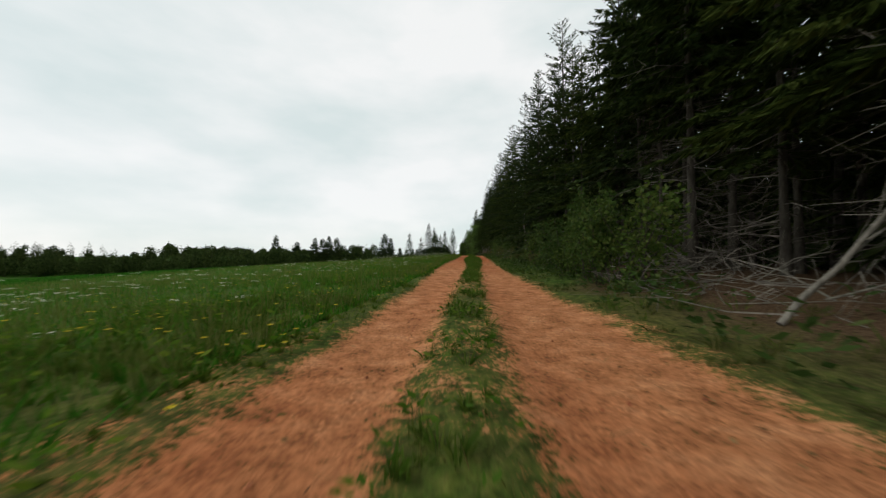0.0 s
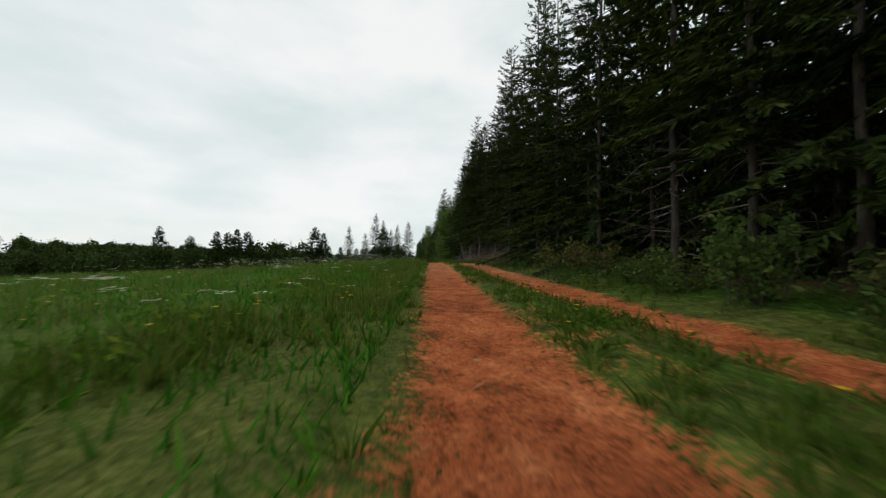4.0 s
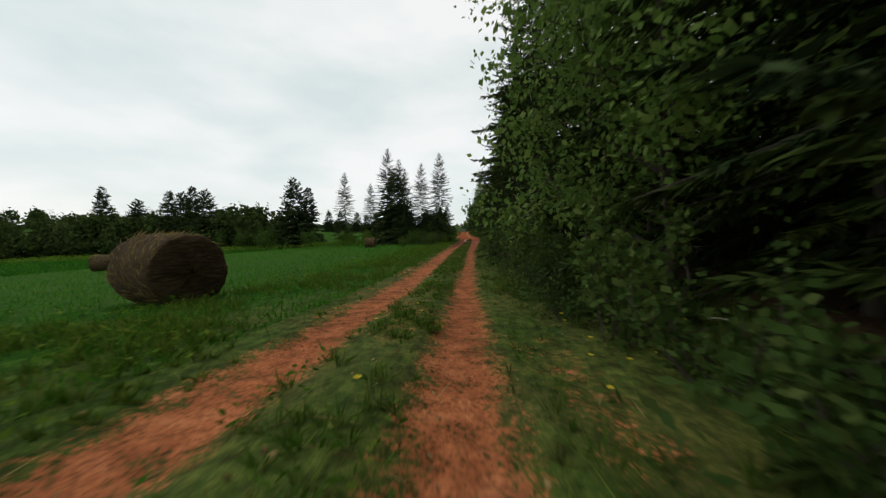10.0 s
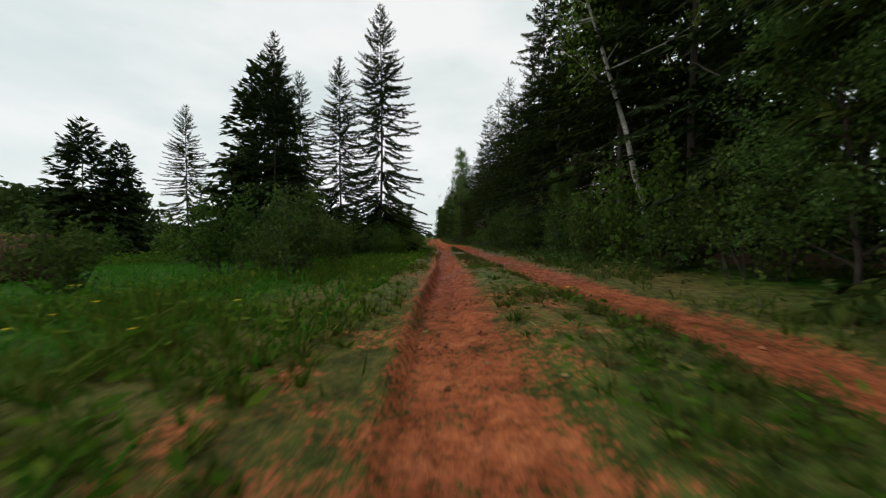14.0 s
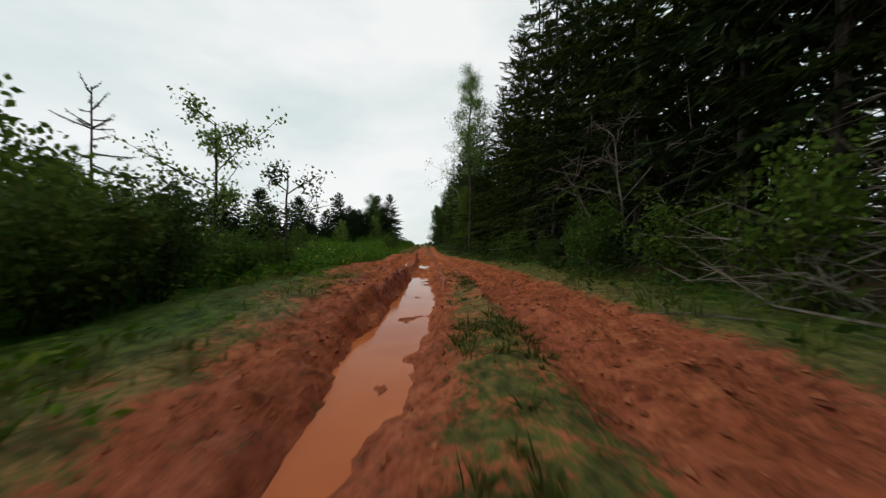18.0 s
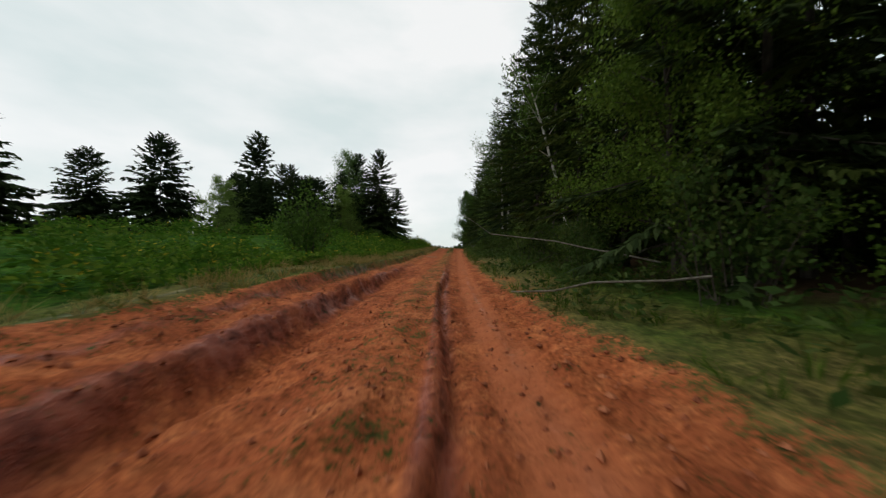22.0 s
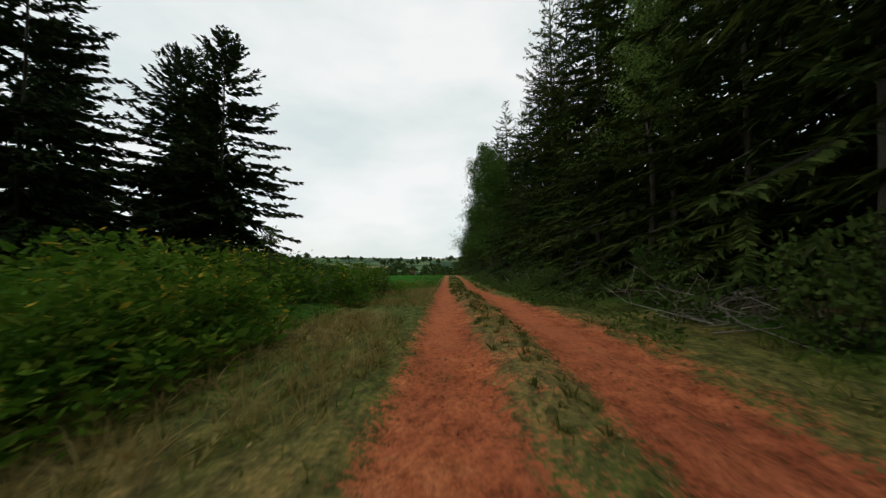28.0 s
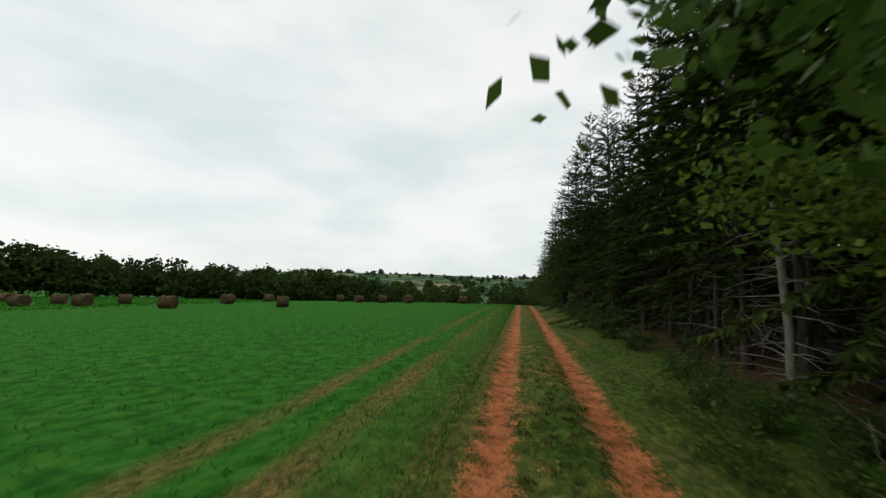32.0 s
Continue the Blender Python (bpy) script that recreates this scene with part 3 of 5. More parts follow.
def leaves_at(r, tips, count, puff, size, mat, droop=.5):
    """A crown of single leaves gathered round the twig ends."""
    i = r.randint(0, len(tips), count)
    p = tips[i] + unit_rows(r, count) * (1.25 * puff) * r.rand(count)[:, None] ** .6
    d = unit_rows(r, count) + np.array([0, 0, -droop])
    ln = size * r.uniform(.6, 1.3, count)
    v, q = kites(p, d, unit_rows(r, count), ln, ln * r.uniform(.5, .8, count), .42)
    return mesh_from("crown", v, q, mat)


def broad_meshes(seed, H, spread, first, limbs, count, size, puff, leaf, bark, lean=0.0):
    r = np.random.RandomState(seed)
    trunk, chains, tips = limb_tree(r, H, spread, first, limbs, lean)
    return (mesh_from("trunk", *tubes([trunk], 8), bark, True), [mesh_from("limb", *tubes(g, 4), bark) for g in chains], leaves_at(r, tips, count, puff, size, leaf))


def shrub_meshes(seed, H, spread, stems, count, size, leaf):
    r = np.random.RandomState(seed)
    chains, tips = [], []
    for j in range(stems):
        a = r.rand() * 6.283
        o = np.array([np.cos(a), np.sin(a), 0]) * r.rand() * spread * .35
        e = np.array([np.cos(a), np.sin(a), 0]) * spread * r.uniform(.3, 1.0) + np.array([0, 0, H * r.uniform(.55, 1.0)])
        m = (o + e) / 2 + r.normal(0, .1, 3)
        o[2] = -.1
        chains.append(([o, m, e], [.018, .012, .004]))
        for g in range(4):
            s0 = m + (e - m) * r.rand() if r.rand() < .7 else o + (m - o) * r.uniform(.4, 1)
            e2 = s0 + r.normal(0, .28, 3) * spread * .5 + np.array([0, 0, .12])
            chains.append(([s0, e2], [.007, .003]))
            tips += [s0, e2, (s0 + e2) / 2]
        tips += [m, e]
    tips = np.array(tips)
    tips[:, 2] = tips[:, 2].clip(.06)
    return mesh_from("stem_mass", *tubes(chains, 3), BARK_DARK), leaves_at(r, tips, count, .20 * max(spread, .6), size, leaf, .2)


def stand(kind, meshes, names, x, y, label, category, group="", turn=0.0, scale=1.0, sink=0.05):
    ob = thing(kind, x, y, float(land(x, y)) - sink, label, category, group, turn, scale)
    for nm, me in zip(names, meshes):
        for k, one in enumerate(me if isinstance(me, list) else [me]):
            own = one.name.split(".")[0]
            part(own, one, ob, kind="stuff" if own in ("bough_wood", "stem_mass", "twig_mass") else "")
    return ob


S3 = ("trunk", "branches", "crown")
B3 = ("trunk", "limbs", "crown")

# ---------------------------------------------------------------- ground sheet
cols = np.unique(np.concatenate([-np.geomspace(6.6, 1600, 46), np.arange(-6.5, -2.6, .28), np.arange(-2.6, 2.6, .052), np.arange(2.6, 6.5, .28), np.geomspace(6.6, 1600, 40)]))
rows_y = np.unique(np.concatenate([-np.geomspace(6, 400, 24), np.arange(-5, 120, .42), np.arange(120, 138, .065), np.arange(138, 170, .075), np.arange(170, 182, .12), np.arange(182, 200, .2), np.arange(200, 205, .2), np.arange(205, 217.5, .055), np.arange(217.5, 262, .3), 262 + np.geomspace(.6, 2900, 130)]))
UU, YY = np.meshgrid(cols, rows_y)
XX = UU + line(YY)
ZZ = land(XX, YY)
nr, nc = UU.shape
idx = np.arange(nr * nc).reshape(nr, nc)
quads = np.stack([idx[:-1, :-1], idx[:-1, 1:], idx[1:, 1:], idx[1:, :-1]], axis=-1).reshape(-1, 4)
gme = mesh_from("ground", np.column_stack([XX.ravel(), YY.ravel(), ZZ.ravel()]), quads, GROUND, True)
uu, yy, xx = UU.ravel(), YY.ravel(), XX.ravel()
masks = {
    "soil": (1 - .15 * smooth(219, 227, yy)) * np.maximum(soil_mask(uu, yy) * (1 - .22 * smooth(74, 84, yy) * smooth(122, 114, yy)) * (1 - .32 * smooth(.4, .15, np.abs(uu - .06)) * (1 - MUD(yy))),
                       (1 - smooth(164, 171, yy) * smooth(1.15, 1.45, -uu)) * smooth(2.4, 1.6, np.abs(uu - .1)) * (.13 + .42 * fractal(uu * 1.1, yy * .4, 2) + .12 * smooth(112, 124, yy) * smooth(226, 214, yy)).clip(0, .6)),
    "mud": np.maximum(WET_SHADE(yy) * smooth(3.2, 2.2, np.abs(uu)) * (.75 + .5 * fractal(uu * 1.5, yy * .5, 2)),
                      # ridge, groove and bank bands: dark wet mud plus shade painted as colour
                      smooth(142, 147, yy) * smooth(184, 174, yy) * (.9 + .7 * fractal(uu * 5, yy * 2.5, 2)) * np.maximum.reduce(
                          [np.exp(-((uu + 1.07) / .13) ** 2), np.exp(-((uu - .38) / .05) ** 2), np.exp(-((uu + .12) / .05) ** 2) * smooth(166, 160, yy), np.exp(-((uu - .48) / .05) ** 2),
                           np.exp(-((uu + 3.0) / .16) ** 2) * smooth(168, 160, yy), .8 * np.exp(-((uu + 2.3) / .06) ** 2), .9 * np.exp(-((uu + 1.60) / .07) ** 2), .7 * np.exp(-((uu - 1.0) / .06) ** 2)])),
    "wood": smooth(3.2, 5.2, uu + 1.8 * smooth(52, 57, yy) * smooth(80, 74, yy) + 1.3 * smooth(14, 7, yy) + fractal(xx * .5, yy * .5, 2)) * (1 - smooth(340, 420, yy)) * (1 - smooth(27, 34, uu)),
    "dry": (np.maximum.reduce([smooth(2.3, 1.4, np.abs(uu + .1)) * (.45 + .45 * smooth(112, 124, yy) * smooth(222, 214, yy)), smooth(.9, .3, np.abs(uu + 2.3)) * (.3 + .7 * smooth(165, 175, yy) * smooth(216, 206, yy)),
                              smooth(1.5, .7, np.abs(uu - 2.2)) * (1 - .65 * smooth(207, 215, yy)) * (.45 + .55 * smooth(112, 122, yy)), smooth(1.2, .5, np.abs(uu + 1.9)) * .7 * smooth(98, 106, yy) * smooth(146, 140, yy),
                              np.maximum(smooth(.38, .1, np.abs(uu + 3.0)), smooth(.38, .1, np.abs(uu + 4.35))) * smooth(212, 220, yy), smooth(.5, .2, np.abs(uu + 1.5)) * .8 * smooth(212, 220, yy)])
            * (.75 + .8 * fractal(uu * 1.3, yy * .6, 2)) * (1 - smooth(262, 320, yy))),
    "far": smooth(330, 440, yy),
    "pale": np.maximum(smooth(36, 20, yy) * smooth(-12, 6, yy) * .85, np.maximum(np.maximum(smooth(222, 233, yy) * .35, .38 * smooth(42, 50, yy) * smooth(74, 66, yy)), .2 * smooth(74, 82, yy) * smooth(118, 106, yy))) * (.85 + .5 * fractal(uu * .8, yy * .3, 2)),
    "rut": np.maximum(smooth(160, 168, yy) * smooth(206, 198, yy) * smooth(.24, .14, np.abs(uu - .95)), np.maximum(smooth(150, 154, yy) * smooth(170, 164, yy) * smooth(.2, .1, np.abs(uu - .62)), .7 * smooth(204, 208, yy) * smooth(218, 213, yy) * np.maximum(smooth(.3, .1, np.abs(uu + .7)), smooth(.35, .15, np.abs(uu - 1.0))))) * .85,
    "ripe": smooth(70, 45, yy) * smooth(1.2, 2.2, -uu) * (.45 + .5 * fractal(xx * .25, yy * .25, 3)),
    "fresh": smooth(212, 222, yy) * smooth(1.6, 2.4, -uu),
}
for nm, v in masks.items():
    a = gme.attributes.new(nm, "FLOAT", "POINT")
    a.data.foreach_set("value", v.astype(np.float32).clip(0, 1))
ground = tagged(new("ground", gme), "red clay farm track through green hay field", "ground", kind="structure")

for pu, y0, y1, w in PUDDLES:
    ys = np.arange(y0 - .5, y1 + .51, .25)
    mid_y = .5 * (y0 + y1)
    a = np.column_stack([line(ys) + pu - w * 1.45, ys])
    b2 = np.column_stack([line(ys) + pu + w * 1.45, ys])
    gu, gy = np.meshgrid(pu + w * np.linspace(-.8, .8, 9), np.linspace(y0 + .1 * (y1 - y0), y1 - .1 * (y1 - y0), 25))
    zl = float(np.percentile(land(gu + line(gy), gy), 90))
    v = np.concatenate([np.column_stack([a, np.full(len(a), zl)]), np.column_stack([b2, np.full(len(a), zl)])])
    k = len(ys)
    q = [(i, i + k, i + k + 1, i + 1) for i in range(k - 1)]
    tagged(new("puddle", mesh_from("puddle", v, q, WATER)), "orange muddy puddle lying in a wheel rut", "puddle", kind="structure")

# ---------------------------------------------------------------- the wood beside the track
rt = random.Random(11)
NEAR = [spruce_meshes(100 + k, H, base, R, 13500, .315, bare, nd, .26, 12.0) for k, (H, base, R, bare, nd) in enumerate([
    (15.0, 0.7, 2.8, 0, NEEDLE), (14.0, 2.6, 2.5, 1.4, NEEDLE), (16.0, 3.7, 2.4, 1.2, NEEDLE), (13.0, 0.4, 2.8, 0, NEEDLE), (15.5, 4.4, 2.3, 1.1, NEEDLE),
    (14.5, 0.8, 3.0, 0, NEEDLE_BLUE), (12.0, 0.3, 2.6, 0, NEEDLE)])]
BACK = [spruce_meshes(150 + k, H, base, R, 2000, .58, bare, NEEDLE, .28, 7.0) for k, (H, base, R, bare) in enumerate([(15.5, 1.6, 2.8, 0), (14.5, 1.0, 2.9, 0), (16.5, 2.4, 2.7, 0)])]
OPEN = [spruce_meshes(140 + k, H, base, R, 8200, .30, .8, NEEDLE, .40, 7.0) for k, (H, base, R) in enumerate([(15.0, 3.0, 2.4), (14.0, 2.4, 2.5)])]
SLIM = [spruce_meshes(160 + k, H, base, R, 2400, .40, .35, NEEDLE, .3, 6.0) for k, (H, base, R) in enumerate([(13.5, 5.4, 1.7), (12.5, 4.6, 1.6), (14.0, 6.0, 1.8)])]
OPEN_AT = ((106.5, 117), (136, 143), (225, 228))
EDGE_LABEL = "tall dark green spruce standing at the edge of a dense wood"
BARE_LABEL = "tall spruce with bare grey lower branches at the wood edge"
# stretches where the lower trunks are bare, or fully clothed
BARE_AT = knots([(-60, 1), (6, 1), (16, .2), (54, .15), (59, .9), (70, .8), (76, .45), (84, .2), (118, .3), (126, .75), (142, .8), (146, .2), (170, .3), (215, .2), (222, .6), (330, .3)], 5)
y = -9.0
front = []
while y < 335:
    bare = rt.random() < float(BARE_AT(y))
    kind = rt.choice([1, 2, 4] if bare else [0, 3, 5, 6, 0, 5])
    u = float(EDGE(y)) + rt.uniform(-.35, .9) + (1.1 if 75 < y < 88 else 0)
    x = float(line(y)) + u
    front.append((kind, x, y))
    y += rt.uniform(1.5, 2.4) * (1 if y < 250 else 1.5)
behind = []
for kind, x, y in front:
    if y > 268:
        behind.append((rt.randrange(3), x, y, rt.uniform(.85, 1.08), rt.uniform(0, 6.28), 1))
        continue
    if any(abs(y - c_) < h_ for c_, h_ in ((88.6, 1.2), (169.4, 1.4), (121.2, .9), (178.3, 1.3), (195.6, 2.2), (231.0, 1.6), (233.6, 1.2))):
        continue
    gap = any(a_ < y < b_ for a_, b_ in OPEN_AT) and kind not in (3, 6)
    stand("spruce", OPEN[kind % 2] if gap else NEAR[kind], S3, x, y, BARE_LABEL if kind in (1, 2, 4) else EDGE_LABEL, "spruce tree", "trees of the wood edge", rt.uniform(0, 6.28), rt.uniform(.88, 1.1) * (.9 if 88 < y < 96 else 1))
for u, y, kind, s_ in ((5.4, 84.4, 0, 1.0), (5.6, 86.4, 5, 1.0)):
    stand("spruce", NEAR[kind], S3, float(line(y)) + u, y, EDGE_LABEL, "spruce tree", "trees of the wood edge", rt.uniform(0, 6.28), s_)
for a_, b_ in OPEN_AT:
    y = a_ + .5
    while y < b_ + 1:
        stand("spruce", NEAR[6], S3, float(line(y)) + float(EDGE(y)) + rt.uniform(.4, 1.6), y, "young spruce filling a gap in the wood edge", "spruce tree", "trees of the wood edge", rt.uniform(0, 6.28), rt.uniform(.34, .55))
        y += rt.uniform(1.3, 2.0)
# slim bare trunks close behind the edge
for a_, b_, gap in ((-6, 17, .95), (58, 82, 1.0), (106, 118, 1.5), (132, 146, 1.6), (195, 202, 2.0), (221, 246, 1.9)):
    y = a_
    while y < b_:
        stand("spruce", SLIM[rt.randrange(3)], S3, float(line(y)) + float(EDGE(y)) + rt.uniform(.3, 3.2), y, "slim spruce trunk with bare grey twigs", "spruce tree", "slim trunks at the wood edge", rt.uniform(0, 6.28), rt.uniform(.85, 1.1))
        y += gap * rt.uniform(.6, 1.4)
y = -8.0
back = list(behind)
while y < 335:
    u = float(EDGE(y)) + rt.uniform(2.0, 3.6)
    if not any(a_ < y - 3.5 < b_ for a_, b_ in OPEN_AT) or rt.random() < .5:
        back.append((rt.randrange(3), float(line(y)) + u, y, rt.uniform(.9, 1.12), rt.uniform(0, 6.28), 1))
    y += rt.uniform(1.7, 2.7) * (1.3 if 104 < y < 145 or 220 < y < 236 else 1)


def joined_wood(name, spots, meshes, label):
    """Far rows of trees as one object."""
    vs, fs, mi, base = [], [], [], 0
    mats = []
    cache = []
    for tri in meshes:
        one = []
        for me in (tri[0], tri[2]):
            v = np.empty(len(me.vertices) * 3, np.float32)
            me.vertices.foreach_get("co", v)
            f = np.empty(len(me.polygons) * 4, np.int32)
            me.loops.foreach_get("vertex_index", f)
            mat = me.materials[0]
            if mat not in mats:
                mats.append(mat)
            one.append((v.reshape(-1, 3), f.reshape(-1, 4), mats.index(mat)))
        cache.append(one)
    for k, x, y, s, a, keep in spots:
        z = float(land(x, y)) - .1
        m = np.array([[np.cos(a), -np.sin(a), 0], [np.sin(a), np.cos(a), 0], [0, 0, 1]]) * s
        for v, f, mat in cache[k]:
            vs.append(v @ m.T + np.array([x, y, z]))
            fs.append(f + base)
            mi.append(np.full(len(f), mat))
            base += len(v)
    me = mesh_from(name, np.concatenate(vs), np.concatenate(fs), mats, False, np.concatenate(mi))
    return tagged(new(name, me), label, "wood", kind="stuff")


joined_wood("wood_shade", back, BACK, "dense row of spruces behind the wood edge")
FAR = [spruce_meshes(170 + k, H, base, R, 300, 1.95, 0, NEEDLE, .3, 4.0) for k, (H, base, R) in enumerate([(15, 1.5, 2.8), (16, 1.0, 2.7), (14, .6, 2.9)])]
MIDTREE = [spruce_meshes(180 + k, 14, .8, 2.8, 700, .95, 0, NEEDLE, .3, 5.0) for k in range(2)]
spots = []
for depth, gap in ((5.2, 2.6), (8.2, 2.6), (11.5, 2.8), (15.5, 3.0), (20, 3.2)):
    y = -14.0
    while y < 345:
        thin = any(a_ < y - 1.1 * depth < b_ for a_, b_ in ((60, 67), (105, 117), (133, 145), (223, 229)))
        spots.append((3 + rt.randrange(2) if depth < 9 else rt.randrange(3), float(line(y)) + float(EDGE(y)) + depth + rt.uniform(-1, 1), y, rt.uniform(.36, .55) if thin else rt.uniform(.9, 1.12), rt.uniform(0, 6.28), 1))
        y += gap * rt.uniform(.75, 1.25)
for k in range(14):
    spots.append((rt.randrange(3), 2 + rt.uniform(3, 26), -16 - rt.uniform(0, 16), 1.0, rt.uniform(0, 6), 1))
joined_wood("wood_interior", spots, FAR + MIDTREE, "dense dark spruce wood behind the edge trees")

# ---------------------------------------------------------------- trees of the open side
LONE = [spruce_meshes(200 + k, H, base, R, cnt, sz, .0, NEEDLE_BLUE, .17, 27.0, 1.25 if k == 4 else 1.8) for k, (H, base, R, cnt, sz) in enumerate([(14, .7, 3.7, 8000, .88), (12, .3, 4.0, 8000, .85), (9, .2, 3.9, 9500, .66), (15, 1.2, 3.5, 6500, .90), (14, 1.0, 2.9, 46000, .23), (9, .2, 3.3, 26000, .30)])]


def lone(x, y, top, kind, label="tall dark spruce with a pointed crown beside the field", group="spruces along the field end"):
    g = float(land(x, y))
    h = (14, 12, 9, 15, 14, 9)[kind]
    return stand("spruce", LONE[kind], S3, x, y, label, "spruce tree", group, rt.uniform(0, 6.28), max(.12, (top - g) / h))


for x, y, top, kind in ((-16.6, 142.5, 15.9, 4), (-5.95, 131.9, 12.5, 4), (-9.2, 135.6, 11.8, 4), (-25.1, 143.3, 11.9, 4), (-36.6, 145.4, 11.3, 1), (-34.2, 146.5, 9.6, 0), (-14.2, 141.0, 13.6, 4),
                        (-20.0, 143.0, 9.8, 4), (-64.6, 151.8, 10.9, 0), (-60.5, 151.0, 10.0, 1), (-68.0, 153.0, 9.8, 1), (-72.0, 153.5, 10.2, 0), (-92.5, 156.0, 11.8, 3), (-81.0, 154.0, 8.4, 1), (-10.6, 130.0, 10.0, 4), (-13.0, 133.5, 10.5, 1)):
    lone(x, y, top, kind)
for u, y, h in ((-3.9, 135.4, 1.35), (-4.5, 136.8, 1.7), (-5.4, 138.2, 2.1), (-4.1, 138.8, 1.5), (-4.6, 140.4, 1.6), (-5.8, 136.0, 2.2), (-6.3, 140.2, 2.2), (-3.9, 141.6, 1.3), (-7.2, 138.4, 2.6)):
    x = float(line(y)) + u
    lone(x, y, float(land(x, y)) + h + .1, 5, "low bushy young spruce beside the track", "young spruces by the track")
SMALL = "dense dark spruce standing in a meadow"
for x, y, top, kind in ((-28.9, 174.5, 5.8, 2), (-32.5, 176.5, 5.6, 2), (-22.3, 177.6, 6.7, 2), (-25.1, 176.7, 6.2, 2), (-27.0, 177.5, 5.8, 2), (-21.5, 185.5, 7.0, 2), (-24.5, 184.0, 5.8, 2), (-17.0, 187.9, 7.8, 1), (-19.0, 188.6, 5.4, 2), (-14.4, 184.4, 4.0, 2),
                        (-13.9, 188.2, 5.0, 2), (-13.2, 196.4, 8.8, 5), (-11.1, 195.7, 8.9, 5), (-12.9, 202.4, 5.8, 5), (-14.5, 186.6, 5.4, 5), (-16.2, 190.6, 6.4, 5), (-14.4, 207.9, 8.0, 5), (-17.2, 206.5, 7.2, 0), (-13.2, 211.6, 8.4, 5), (-15.4, 212.6, 8.6, 5), (-17.6, 210.8, 8.2, 5), (-16.4, 214.6, 8.0, 1), (-20.6, 213.0, 8.4, 1), (-12.2, 198.8, 7.2, 5), (-15.8, 203.0, 5.2, 2),
                        (-13.8, 190.0, 5.3, 2), (-15.6, 189.8, 5.6, 2), (-13.6, 193.6, 6.6, 5), (-16.2, 193.4, 6.2, 2), (-37.0, 181.0, 6.5, 2), (-41.0, 178.0, 6.8, 1), (-46.0, 181.0, 7.2, 1), (-19.5, 199.0, 7.0, 1), (-24.0, 196.0, 6.0, 2)):
    lone(x, y, top, kind, SMALL, "meadow spruces")

# far tree line along the left end of the field, and beyond
BROADFAR = [broad_meshes(230 + k, H, 3.4, .1, 16, 420, 1.0, 1.15, LEAF_FAR, BARK) for k, H in enumerate((8, 10))]
spots, spots2 = [], []
for k in range(430):
    t = rt.random()
    x = -44 - 280 * t ** 1.1
    y = 147 + 14 * t + rt.uniform(0, 16)
    if rt.random() < .55:
        spots.append((rt.randrange(3), x, y, rt.uniform(.45, .74), rt.uniform(0, 6.28), 1))
    else:
        spots2.append((rt.randrange(2), x, y - 2, rt.uniform(.7, 1.05), rt.uniform(0, 6.28), 1))
for k in range(120):
    x = -330 - rt.uniform(0, 160)
    spots.append((rt.randrange(3), x, rt.uniform(-60, 220), rt.uniform(.5, .9), rt.uniform(0, 6), 1))
joined_wood("far_spruce_line", spots, FAR, "distant line of spruces along the field end")
for k in range(300):
    t = rt.random()
    x = -78 - 130 * t + rt.uniform(-8, 8)
    spots2.append((rt.randrange(2), x, 372 - 150 * t + rt.uniform(-10, 14), rt.uniform(.9, 1.5), rt.uniform(0, 6.28), 1))
for k in range(130):
    x = rt.uniform(-130, 60)
    spots2.append((rt.randrange(2), x, rt.uniform(380, 470), rt.uniform(.8, 1.5), rt.uniform(0, 6.28), 1))
joined_wood("far_leafy_line", spots2, BROADFAR, "distant hedge of mixed leafy trees")
HEDGE = [broad_meshes(240 + k, 9, 4.5, .15, 8, 90, 3.2, 1.6, LEAF_FAR, BARK) for k in range(2)]
spots = []
for k in range(520):
    y = rt.uniform(520, 1900)
    x = rt.uniform(-1.15, .35) * y * .95
    if value_noise(np.array([x * .006]), np.array([y * .004]))[0] > -.05:
        spots.append((rt.randrange(2), x, y, rt.uniform(.8, 1.8), rt.uniform(0, 6.28), 1))
joined_wood("hillside_trees", spots, HEDGE, "distant hedgerows and groves on rolling hills")

# ---------------------------------------------------------------- broadleaf trees and shrubs
MAPLE = broad_meshes(300, 7.5, 2.2, .06, 28, 20000, .10, .42, LEAF_LIGHT, BARK_DARK, .10)
ASPEN = broad_meshes(301, 15.5, 1.9, .40, 30, 15000, .10, .46, LEAF_LIGHT, BARK, .02)
POPLAR = broad_meshes(302, 12.0, 2.7, .08, 38, 42000, .105, .48, LEAF, BARK, .07)
BIRCH_T = [broad_meshes(303, 10.5, 2.5, .35, 14, 5600, .10, .45, LEAF, BIRCH, .10), broad_meshes(304, 11.5, 2.4, .4, 13, 5000, .10, .45, LEAF, BIRCH, -.07)]
BIRCH_SLIM = broad_meshes(309, 8.0, 1.7, .5, 9, 2200, .10, .4, LEAF, BIRCH, .24)
SAPLING = [broad_meshes(305, 3.3, 1.25, .12, 11, 2000, .08, .2, LEAF_LIGHT, BARK_DARK), broad_meshes(306, 2.6, .9, .15, 8, 800, .08, .2, LEAF_SHRUB, BARK_DARK)]
